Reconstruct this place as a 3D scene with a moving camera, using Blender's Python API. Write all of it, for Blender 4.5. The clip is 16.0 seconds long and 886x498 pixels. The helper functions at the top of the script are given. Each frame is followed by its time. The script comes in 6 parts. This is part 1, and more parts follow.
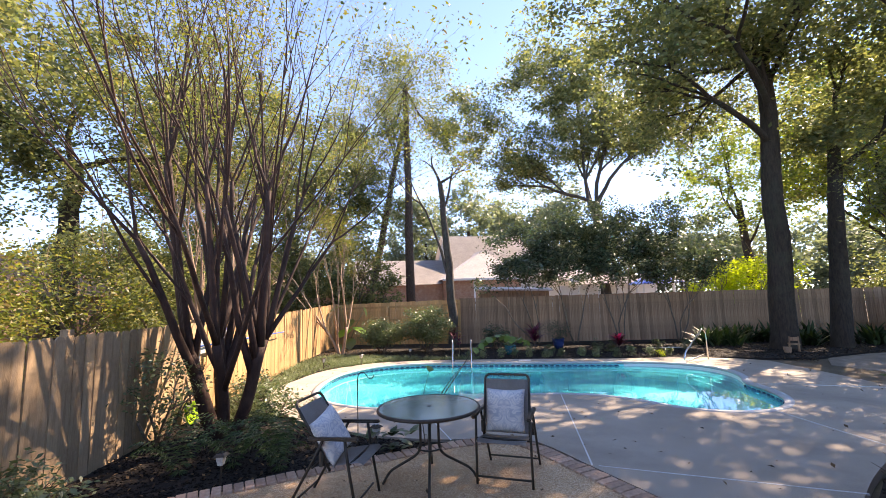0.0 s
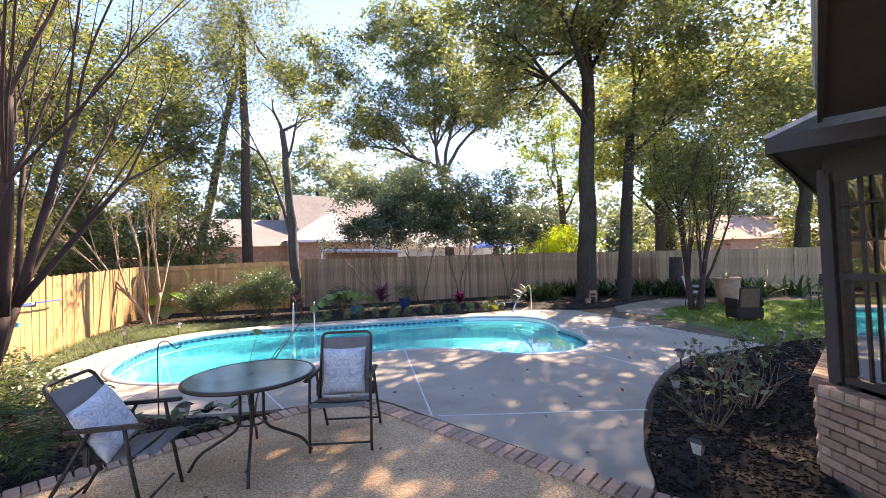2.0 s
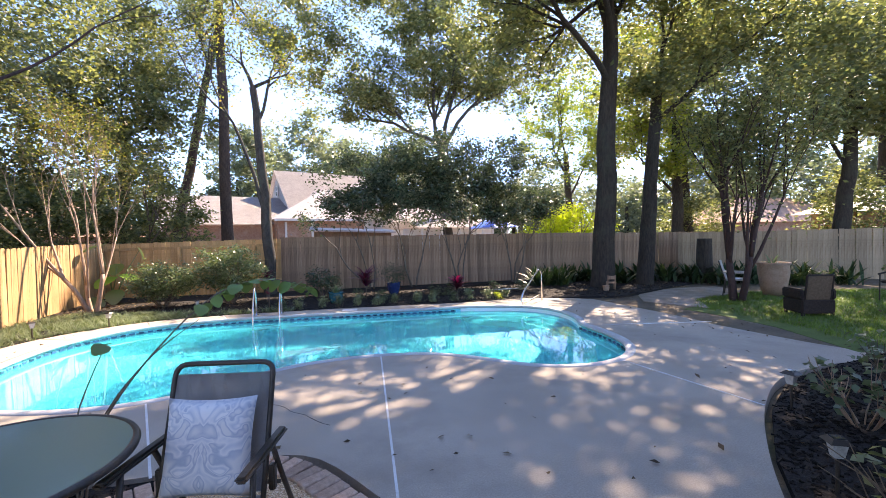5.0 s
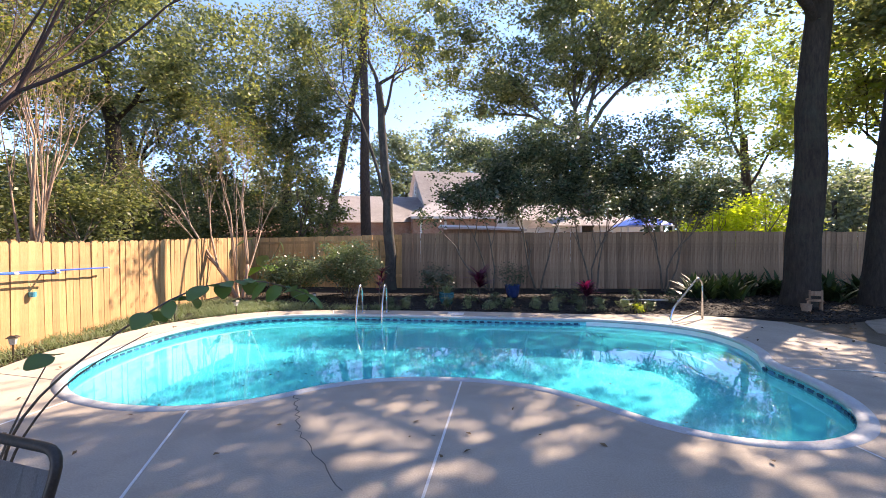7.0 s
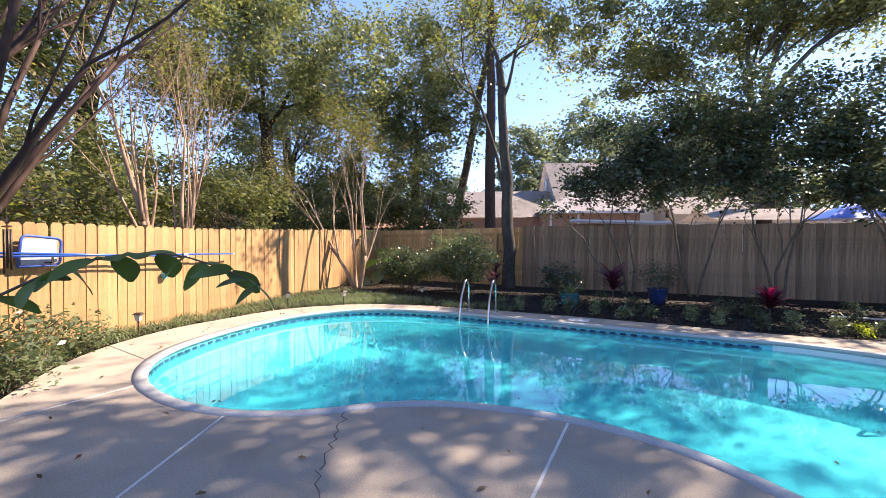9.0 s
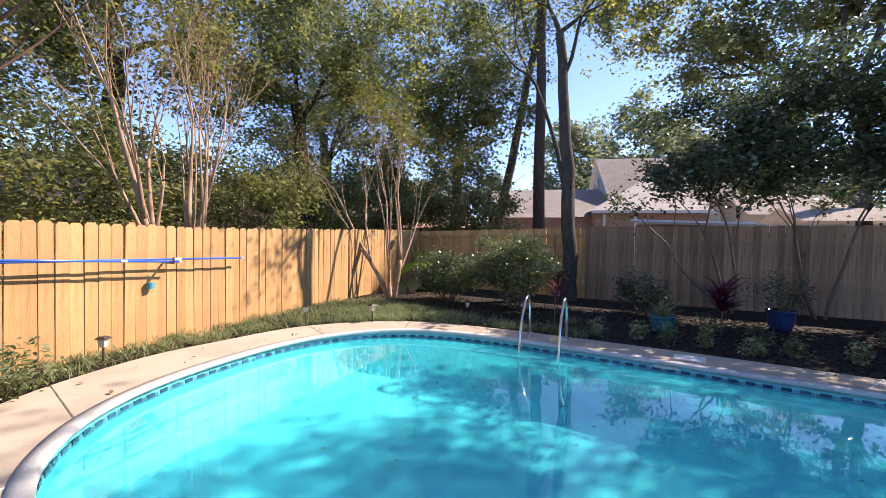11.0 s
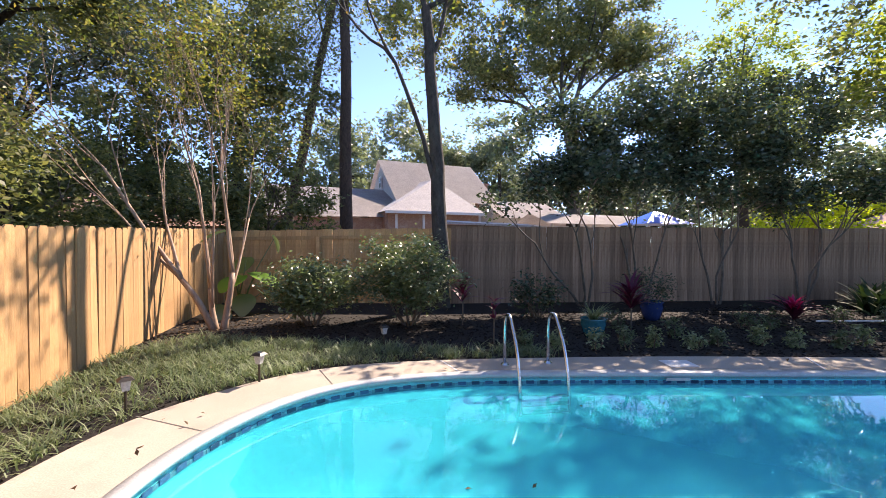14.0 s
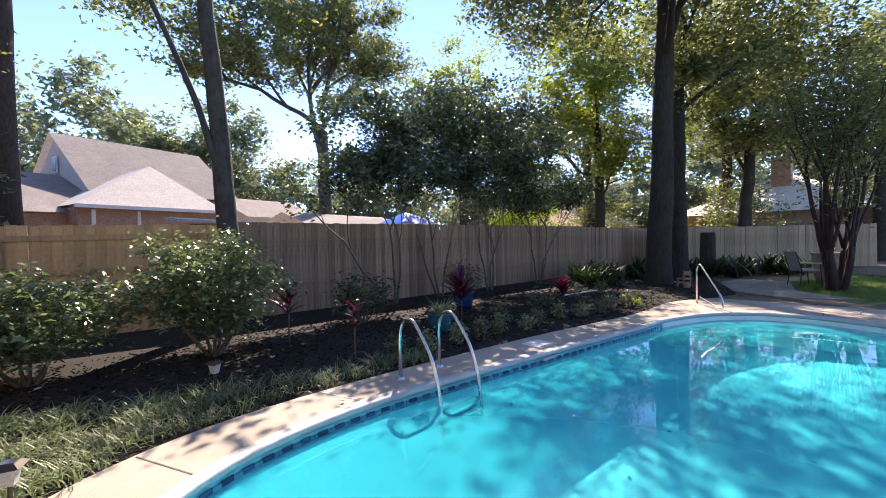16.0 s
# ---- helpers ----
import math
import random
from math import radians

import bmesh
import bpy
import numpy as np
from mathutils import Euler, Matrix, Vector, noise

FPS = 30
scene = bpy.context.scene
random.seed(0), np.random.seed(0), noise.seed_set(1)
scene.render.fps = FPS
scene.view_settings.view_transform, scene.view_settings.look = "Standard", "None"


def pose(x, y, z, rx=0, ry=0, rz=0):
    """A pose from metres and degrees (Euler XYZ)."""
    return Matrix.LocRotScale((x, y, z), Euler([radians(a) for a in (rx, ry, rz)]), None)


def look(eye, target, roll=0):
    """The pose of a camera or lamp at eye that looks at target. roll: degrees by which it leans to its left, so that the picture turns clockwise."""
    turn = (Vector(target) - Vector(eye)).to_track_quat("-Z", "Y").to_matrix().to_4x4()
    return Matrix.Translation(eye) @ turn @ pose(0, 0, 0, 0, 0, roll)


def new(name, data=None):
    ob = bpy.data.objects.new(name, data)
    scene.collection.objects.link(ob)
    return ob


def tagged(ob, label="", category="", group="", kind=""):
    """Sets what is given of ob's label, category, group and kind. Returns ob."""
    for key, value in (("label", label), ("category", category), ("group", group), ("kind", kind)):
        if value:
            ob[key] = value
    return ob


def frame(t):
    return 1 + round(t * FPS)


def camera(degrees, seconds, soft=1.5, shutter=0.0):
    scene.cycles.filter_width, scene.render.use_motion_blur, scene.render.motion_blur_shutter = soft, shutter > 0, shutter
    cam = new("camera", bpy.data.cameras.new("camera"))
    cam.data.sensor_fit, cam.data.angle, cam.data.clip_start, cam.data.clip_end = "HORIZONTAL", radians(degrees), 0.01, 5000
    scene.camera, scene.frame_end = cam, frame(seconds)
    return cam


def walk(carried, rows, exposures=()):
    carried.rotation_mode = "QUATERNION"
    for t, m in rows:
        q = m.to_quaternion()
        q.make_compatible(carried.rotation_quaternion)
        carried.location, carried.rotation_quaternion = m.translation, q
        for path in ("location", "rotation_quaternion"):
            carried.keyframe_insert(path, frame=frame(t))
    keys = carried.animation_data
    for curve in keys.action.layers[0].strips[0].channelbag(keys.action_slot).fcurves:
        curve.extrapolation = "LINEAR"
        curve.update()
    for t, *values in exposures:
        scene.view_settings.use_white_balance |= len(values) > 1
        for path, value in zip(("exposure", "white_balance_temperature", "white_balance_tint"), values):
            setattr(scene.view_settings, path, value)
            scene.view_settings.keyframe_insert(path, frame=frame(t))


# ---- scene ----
cam = camera(94.2, 16.0, 0.8)
PATH = [
    (0, (0.313, -1.512, 1.763), (0.187, 0.468, 2.013), -2.1),
    (0.5, (0.355, -1.376, 1.741), (0.481, 0.604, 1.999), -2.2),
    (1, (0.394, -1.231, 1.714), (0.748, 0.721, 1.971), -2.0),
    (1.5, (0.411, -1.164, 1.68), (0.94, 0.751, 1.911), -1.9),
    (2, (0.418, -1.072, 1.628), (0.994, 0.842, 1.68), -2.1),
    (2.5, (0.445, -0.889, 1.557), (1.052, 1.017, 1.558), -1.9),
    (3, (0.475, -0.563, 1.533), (1.097, 1.338, 1.517), -1.8),
    (3.5, (0.555, -0.234, 1.53), (1.184, 1.665, 1.508), -1.7),
    (6, (1.58, 1.454, 1.505), (1.969, 3.415, 1.463), -1.4),
    (6.5, (1.778, 1.735, 1.472), (1.902, 3.731, 1.441), -1.0),
    (7, (1.87, 1.989, 1.47), (1.783, 3.987, 1.445), -0.6),
    (7.5, (2.01, 2.259, 1.367), (1.615, 4.22, 1.333), -0.2),
    (8, (2.099, 2.499, 1.351), (1.522, 4.414, 1.308), -0.4),
    (8.5, (2.072, 2.86, 1.339), (1.447, 4.759, 1.299), 0.0),
    (9, (2.062, 3.245, 1.318), (1.354, 5.115, 1.287), 0.1),
    (11.5, (0.821, 5.084, 1.389), (-0.064, 6.877, 1.356), 0.7),
    (12, (0.342, 5.317, 1.38), (-0.518, 7.122, 1.35), 0.7),
    (12.5, (-0.148, 5.521, 1.395), (-0.823, 7.404, 1.366), 0.7),
    (13, (-0.654, 5.699, 1.409), (-1.075, 7.654, 1.379), 0.6),
    (13.5, (-1.139, 5.902, 1.416), (-1.184, 7.902, 1.387), 0.3),
    (14, (-1.605, 6.165, 1.43), (-1.356, 8.15, 1.402), -0.2),
    (14.5, (-1.989, 6.503, 1.41), (-1.418, 8.42, 1.382), -0.5),
    (15, (-2.331, 6.844, 1.424), (-1.485, 8.655, 1.385), -1.0),
    (15.5, (-2.615, 7.188, 1.345), (-1.496, 8.846, 1.325), -0.9),
    (16, (-2.769, 7.578, 1.369), (-1.394, 9.031, 1.329), -1.6),
]
EXPOSURES = [(0, 2.74, 8700, 22), (1, 2.84, 8700, 22), (2.5, 3.2, 8700, 22), (3.5, 3.25, 8500, 22), (4.5, 3.1, 8200, 22), (6, 2.8, 8000, 22), (9, 2.45, 7700, 22), (12, 2.15, 7600, 23), (13.5, 2.3, 7500, 22), (16, 2.4, 7400, 21)]
walk(cam, [(t, look(eye, target, roll)) for t, eye, target, roll in PATH], EXPOSURES)

# ---- world, sun, exposure ----
SUN_AZ, SUN_EL = radians(46), radians(41)
TO_SUN = Vector((math.sin(SUN_AZ) * math.cos(SUN_EL), math.cos(SUN_AZ) * math.cos(SUN_EL), math.sin(SUN_EL)))
world = bpy.data.worlds.new("sky")
scene.world = world
world.use_nodes = True
wn, wl = world.node_tree.nodes, world.node_tree.links
sky = wn.new("ShaderNodeTexSky")
sky.sky_type, sky.sun_disc = "NISHITA", False
sky.sun_elevation, sky.sun_rotation = SUN_EL, SUN_AZ
sky.altitude, sky.air_density, sky.dust_density, sky.ozone_density = 4500, 1.0, 0.0, 6.0
wl.new(sky.outputs[0], wn["Background"].inputs[0])
wn["Background"].inputs[1].default_value = 0.108
sun = new("sun", bpy.data.lights.new("sun", "SUN"))
sun.data.energy, sun.data.angle, sun.data.color = 2.45, radians(0.53), (1.0, 0.93, 0.82)
sun.matrix_world = look(TO_SUN * 60, (0, 0, 0))


# ---- materials ----
def nodes_of(name):
    m = bpy.data.materials.new(name)
    m.use_nodes = True
    return m, m.node_tree.nodes, m.node_tree.links


def ramp(n, l, fac, colours, spread=None):
    r = n.new("ShaderNodeValToRGB")
    e = r.color_ramp.elements
    while len(e) < len(colours):
        e.new(0.5)
    for i, c in enumerate(colours):
        e[i].position = spread[i] if spread else i / max(1, len(colours) - 1)
        e[i].color = (*c, 1)
    l.new(fac, r.inputs[0])
    return r.outputs[0]


def tex(n, l, scale, detail=6, rough=0.6, stretch=(1, 1, 1), turn=0):
    c = n.new("ShaderNodeTexCoord")
    p = n.new("ShaderNodeMapping")
    p.inputs["Scale"].default_value = stretch
    p.inputs["Rotation"].default_value = (0, 0, turn)
    t = n.new("ShaderNodeTexNoise")
    t.inputs["Scale"].default_value, t.inputs["Detail"].default_value, t.inputs["Roughness"].default_value = scale, detail, rough
    l.new(c.outputs["Object"], p.inputs[0])
    l.new(p.outputs[0], t.inputs[0])
    return t.outputs[0]


def mixed(n, l, kind, a, b, fac):
    x = n.new("ShaderNodeMix")
    x.data_type, x.blend_type = "RGBA", kind
    for sock, v in ((x.inputs[0], fac), (x.inputs[6], a), (x.inputs[7], b)):
        if isinstance(v, (int, float)):
            sock.default_value = v
        elif isinstance(v, tuple):
            sock.default_value = (*v, 1)
        else:
            l.new(v, sock)
    return x.outputs[2]


def surface(name, colours, scale=3.0, rough=0.7, metal=0.0, bump=0.2, grain=60.0, stretch=(1, 1, 1), stain=None, stain_scale=0.6,
            vary=0.0, spec=0.4, spread=None, depth=0.01):
    """A grainy two-scale material: colours by a large noise, stain over it, fine relief, and a shade of its own for each piece."""
    m, n, l = nodes_of(name)
    b = n["Principled BSDF"]
    col = ramp(n, l, tex(n, l, scale, stretch=stretch), colours, spread or [0.3 + 0.4 * i / max(1, len(colours) - 1) for i in range(len(colours))])
    fine = tex(n, l, grain, 3, 0.7, stretch)
    col = mixed(n, l, "OVERLAY", col, ramp(n, l, fine, [(0.3, 0.3, 0.3), (0.7, 0.7, 0.7)], [0.3, 0.7]), 0.5)
    if stain:
        col = mixed(n, l, "MIX", col, stain, ramp(n, l, tex(n, l, stain_scale, 5, 0.65), [(0, 0, 0), (0.75, 0.75, 0.75)], [0.5, 0.72]))
    if vary:
        o = n.new("ShaderNodeObjectInfo")
        h = n.new("ShaderNodeHueSaturation")
        r = n.new("ShaderNodeMapRange")
        r.inputs[3].default_value, r.inputs[4].default_value = 1 - vary, 1 + vary
        l.new(o.outputs["Random"], r.inputs[0])
        l.new(r.outputs[0], h.inputs["Value"])
        l.new(col, h.inputs["Color"])
        col = h.outputs[0]
    l.new(col, b.inputs["Base Color"])
    b.inputs["Roughness"].default_value, b.inputs["Metallic"].default_value = rough, metal
    b.inputs["Specular IOR Level"].default_value = spec
    if bump:
        k = n.new("ShaderNodeBump")
        k.inputs["Strength"].default_value, k.inputs["Distance"].default_value = bump, depth
        l.new(fine, k.inputs["Height"])
        l.new(k.outputs[0], b.inputs["Normal"])
    return m


def leafy(name, colours, through_light=0.35, rough=0.45, spec=0.4):
    """Leaves: a shade for every leaf, some light let through."""
    m, n, l = nodes_of(name)
    b = n["Principled BSDF"]
    g = n.new("ShaderNodeNewGeometry")
    col = ramp(n, l, g.outputs["Random Per Island"], colours)
    col = mixed(n, l, "MULTIPLY", col, ramp(n, l, tex(n, l, 0.8, 3), [(0.6, 0.6, 0.6), (1.0, 1.0, 1.0)], [0.35, 0.65]), 0.8)
    l.new(col, b.inputs["Base Color"])
    b.inputs["Roughness"].default_value, b.inputs["Specular IOR Level"].default_value = rough, spec
    t = n.new("ShaderNodeBsdfTranslucent")
    l.new(mixed(n, l, "MULTIPLY", col, (1.2, 1.3, 0.85), 1.0), t.inputs[0])
    x = n.new("ShaderNodeMixShader")
    x.inputs[0].default_value = through_light
    l.new(b.outputs[0], x.inputs[1])
    l.new(t.outputs[0], x.inputs[2])
    l.new(x.outputs[0], n["Material Output"].inputs[0])
    return m


def facing_gloss(n, l, normal=None):
    """Schlick's gloss, alike from both sides."""
    w = n.new("ShaderNodeLayerWeight")
    w.inputs[0].default_value = 0.5
    if normal:
        l.new(normal, w.inputs["Normal"])
    a, b = n.new("ShaderNodeMath"), n.new("ShaderNodeMath")
    a.operation, b.operation = "POWER", "MULTIPLY_ADD"
    a.inputs[1].default_value, b.inputs[1].default_value, b.inputs[2].default_value = 5.0, 0.95, 0.045
    l.new(w.outputs["Facing"], a.inputs[0])
    l.new(a.outputs[0], b.inputs[0])
    return b.outputs[0]


M_DECK = surface("concrete", [(0.355, 0.30, 0.245), (0.44, 0.38, 0.315)], 0.8, 0.85, 0, 0.25, 90, stain=(0.27, 0.23, 0.19), stain_scale=0.9, depth=0.004)
M_JOINT = surface("joint_filler", [(0.60, 0.60, 0.59), (0.72, 0.72, 0.71)], 6, 0.8, 0, 0.1)
M_CRACK = surface("crack_shadow", [(0.07, 0.065, 0.06), (0.14, 0.13, 0.12)], 8, 0.9)
M_COPING = surface("painted_coping", [(0.38, 0.40, 0.41), (0.47, 0.49, 0.50)], 3, 0.6, 0, 0.15, 70, stain=(0.45, 0.48, 0.5), stain_scale=1.5)
M_BASIN = surface("pool_plaster", [(0.06, 0.70, 0.78), (0.09, 0.76, 0.83)], 0.9, 0.5, 0, 0.05, 30)
M_STEP = surface("step_plaster", [(0.66, 0.78, 0.78), (0.74, 0.84, 0.83)], 1.5, 0.5, 0, 0.05, 30)
M_NAVY = surface("navy_tile", [(0.015, 0.06, 0.14), (0.03, 0.11, 0.2)], 5, 0.25, 0, 0.05, 40, vary=0.5, spec=0.5)
M_PALETILE = surface("pale_tile", [(0.05, 0.24, 0.31), (0.07, 0.28, 0.35)], 5, 0.25, 0, 0.05, 40, vary=0.25, spec=0.5)
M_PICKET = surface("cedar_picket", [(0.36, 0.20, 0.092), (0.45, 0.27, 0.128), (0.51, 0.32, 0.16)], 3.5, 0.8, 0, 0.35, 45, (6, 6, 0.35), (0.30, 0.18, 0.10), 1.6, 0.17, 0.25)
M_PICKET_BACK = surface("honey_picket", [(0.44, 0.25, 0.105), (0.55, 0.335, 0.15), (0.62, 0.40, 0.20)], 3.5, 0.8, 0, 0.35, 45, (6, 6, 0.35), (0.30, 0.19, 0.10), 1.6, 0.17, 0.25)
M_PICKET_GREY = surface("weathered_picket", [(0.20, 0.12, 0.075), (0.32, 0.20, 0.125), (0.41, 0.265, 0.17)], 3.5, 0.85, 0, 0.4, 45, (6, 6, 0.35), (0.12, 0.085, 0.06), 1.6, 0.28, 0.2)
# cedar picket copy: some weathering, plus shade put into the darker colour
M_PICKET_OLD_SHADED = surface("aged_shaded_picket", [(0.26, 0.175, 0.105), (0.36, 0.25, 0.155), (0.42, 0.30, 0.19)], 3.5, 0.85, 0, 0.4, 45, (6, 6, 0.35), (0.18, 0.125, 0.08), 1.6, 0.2, 0.2)
M_BARK = surface("oak_bark", [(0.032, 0.024, 0.018), (0.075, 0.058, 0.043)], 7, 0.95, 0, 1.0, 22, (3, 3, 0.6), (0.07, 0.072, 0.05), 1.2, depth=0.05)
M_PINEBARK = surface("pine_bark", [(0.05, 0.035, 0.026), (0.12, 0.082, 0.06)], 6, 0.95, 0, 1.0, 16, (3, 3, 0.8), depth=0.04)
M_CRAPE_DARK = surface("dark_crape_bark", [(0.026, 0.013, 0.010), (0.065, 0.031, 0.022)], 5, 0.75, 0, 0.4, 30, (3, 3, 0.5), (0.10, 0.055, 0.04), 2.0)
M_CRAPE = surface("tan_crape_bark", [(0.26, 0.165, 0.105), (0.42, 0.29, 0.20)], 5, 0.65, 0, 0.3, 30, (3, 3, 0.5), (0.20, 0.12, 0.08), 2.0)
M_TWIG = surface("twig_bark", [(0.10, 0.075, 0.055), (0.20, 0.155, 0.11)], 6, 0.85, 0, 0.3, 40)
M_GREYBARK = surface("grey_bark", [(0.04, 0.034, 0.029), (0.10, 0.086, 0.074)], 6, 0.95, 0, 0.8, 25, (2, 2, 0.7), (0.10, 0.105, 0.08), 2.0, depth=0.03)
L_OAK = leafy("oak_leaves", [(0.105, 0.13, 0.062), (0.16, 0.185, 0.085), (0.235, 0.25, 0.115), (0.34, 0.32, 0.13)], 0.5)
L_DARK = leafy("dark_glossy_leaves", [(0.05, 0.078, 0.052), (0.085, 0.118, 0.072), (0.14, 0.175, 0.11)], 0.32, 0.2, 0.9)
L_CRAPE = leafy("crape_leaves", [(0.12, 0.16, 0.04), (0.19, 0.22, 0.05), (0.30, 0.29, 0.065), (0.27, 0.17, 0.06)], 0.5)
L_YELLOW = leafy("yellow_leaves", [(0.17, 0.23, 0.045), (0.28, 0.34, 0.06), (0.40, 0.40, 0.08)], 0.55)
# aerial haze is put into these paler, greyer greens
L_FAR = leafy("hazed_leaves", [(0.16, 0.19, 0.13), (0.22, 0.25, 0.165), (0.29, 0.31, 0.20)], 0.45)
L_SHRUB = leafy("shrub_leaves", [(0.10, 0.145, 0.068), (0.165, 0.215, 0.105), (0.26, 0.30, 0.175)], 0.35, 0.32, 0.5)
L_SAPLING = leafy("sapling_leaves", [(0.11, 0.19, 0.05), (0.17, 0.26, 0.07)], 0.35, 0.4, 0.4)
L_EAR = leafy("elephant_ear_leaves", [(0.14, 0.32, 0.035), (0.22, 0.42, 0.05)], 0.45)
L_LIME = leafy("lime_leaves", [(0.40, 0.50, 0.03), (0.55, 0.62, 0.04), (0.64, 0.66, 0.07)], 0.6)
L_GRASS = leafy("border_grass", [(0.115, 0.165, 0.075), (0.185, 0.245, 0.115), (0.33, 0.37, 0.22)], 0.3)
L_LAWN = leafy("lawn_blades", [(0.10, 0.19, 0.025), (0.16, 0.27, 0.04), (0.24, 0.33, 0.07)], 0.4)
L_STRAP = leafy("strap_leaves", [(0.02, 0.045, 0.018), (0.035, 0.07, 0.025), (0.06, 0.095, 0.035)], 0.2, 0.5, 0.35)
L_MAROON = leafy("maroon_leaves", [(0.08, 0.015, 0.035), (0.16, 0.02, 0.06), (0.24, 0.03, 0.08)], 0.35)
L_PINK = leafy("pink_leaves", [(0.62, 0.02, 0.14), (0.85, 0.05, 0.22)], 0.4)
L_FERN = leafy("fern_leaves", [(0.04, 0.08, 0.03), (0.07, 0.12, 0.045), (0.10, 0.15, 0.06)], 0.35)
L_DUSTY = leafy("pale_bedding_leaves", [(0.20, 0.26, 0.11), (0.32, 0.38, 0.19), (0.44, 0.48, 0.30)], 0.3)
L_LITTER = leafy("leaf_litter", [(0.07, 0.045, 0.028), (0.15, 0.095, 0.055), (0.27, 0.18, 0.10)], 0.1, 0.8, 0.2)
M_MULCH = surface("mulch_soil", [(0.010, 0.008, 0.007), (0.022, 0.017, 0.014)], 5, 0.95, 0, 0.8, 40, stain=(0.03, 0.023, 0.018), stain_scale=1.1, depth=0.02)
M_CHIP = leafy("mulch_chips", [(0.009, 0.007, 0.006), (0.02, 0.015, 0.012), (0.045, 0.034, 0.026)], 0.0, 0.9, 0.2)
M_GROUND = surface("leafy_ground", [(0.10, 0.075, 0.05), (0.18, 0.14, 0.095)], 1.5, 0.95, 0, 0.7, 25, stain=(0.07, 0.085, 0.035), stain_scale=0.5, depth=0.02)
M_LAWN = surface("lawn_soil", [(0.06, 0.10, 0.02), (0.10, 0.15, 0.035)], 3, 0.95, 0, 0.5, 40)
M_SAND = surface("bare_gravel", [(0.24, 0.195, 0.155), (0.38, 0.32, 0.265)], 3, 0.95, 0, 0.6, 40, stain=(0.2, 0.16, 0.12), stain_scale=2)
M_STEEL = surface("stainless_tube", [(0.62, 0.62, 0.62), (0.72, 0.72, 0.72)], 6, 0.22, 1.0, 0.02, 80)
M_BRONZE = surface("bronze_powder_coat", [(0.042, 0.034, 0.027), (0.07, 0.056, 0.044)], 20, 0.45, 0.3, 0.1, 120)
M_SLING = surface("grey_sling_fabric", [(0.29, 0.27, 0.25), (0.36, 0.335, 0.31)], 8, 0.8, 0, 0.3, 260, depth=0.002)
M_BRICK = surface("clay_brick", [(0.38, 0.23, 0.165), (0.52, 0.35, 0.255)], 7, 0.9, 0, 0.5, 60, stain=(0.5, 0.42, 0.35), stain_scale=4, vary=0.28, depth=0.005)
M_MORTAR = surface("mortar", [(0.36, 0.32, 0.28), (0.46, 0.42, 0.37)], 8, 0.95, 0, 0.5, 60)
M_TRIM = surface("dark_trim_paint", [(0.045, 0.038, 0.035), (0.065, 0.055, 0.05)], 3, 0.55, 0, 0.1, 60)
M_SOFFIT = surface("brown_soffit_paint", [(0.06, 0.05, 0.044), (0.085, 0.07, 0.06)], 2, 0.7, 0, 0.15, 50)
M_SHINGLE = surface("grey_shingle", [(0.42, 0.38, 0.37), (0.51, 0.47, 0.45)], 1.5, 0.9, 0, 0.4, 12, vary=0.0)
M_WHITE = surface("white_siding", [(0.70, 0.69, 0.67), (0.78, 0.77, 0.75)], 2, 0.7, 0, 0.1, 20)
M_ORANGE_ROOF = surface("clay_coloured_roof", [(0.42, 0.24, 0.17), (0.52, 0.31, 0.22)], 2, 0.9, 0, 0.4, 10)
M_PALE_ROOF = surface("pale_metal_roof", [(0.62, 0.60, 0.57), (0.72, 0.70, 0.67)], 2, 0.6, 0, 0.1, 10)
M_DARKGLASS = surface("dark_window", [(0.03, 0.035, 0.04), (0.05, 0.055, 0.06)], 2, 0.1, 0, 0.0, 10)


# ---- building helpers ----
def thing(name, at, label, category, group="", kind="", rz=0):
    e = new(name)
    e.empty_display_size = 0.1
    e.matrix_basis = pose(*at, 0, 0, rz)
    return tagged(e, label, category, group, kind)


def part(name, bm, material, parent=None, label="", smooth=False):
    """Links a bmesh, or (vertices, faces), as one mesh object under its thing."""
    me = bpy.data.meshes.new(name)
    if isinstance(bm, tuple):
        me.from_pydata(bm[0], [], bm[1])
    else:
        bm.to_mesh(me)
        bm.free()
    if smooth:
        me.polygons.foreach_set("use_smooth", [True] * len(me.polygons))
    me.materials.append(material)
    ob = new(name, me)
    ob.parent = parent
    return tagged(ob, label)


def box(sx, sy, sz, at=(0, 0, 0), bevel=0.0, turn=None, bm=None):
    """A box that stands on at (centre of its base)."""
    bm = bm or bmesh.new()
    m = Matrix.Translation(at) @ (turn or Matrix()) @ Matrix.Translation((0, 0, sz / 2)) @ Matrix.Diagonal((sx, sy, sz, 1))
    r = bmesh.ops.create_cube(bm, size=1, matrix=m)
    if bevel:
        es = list({e for v in r["verts"] for e in v.link_edges})
        bmesh.ops.bevel(bm, geom=es, offset=bevel, segments=2, affect="EDGES")
    return bm


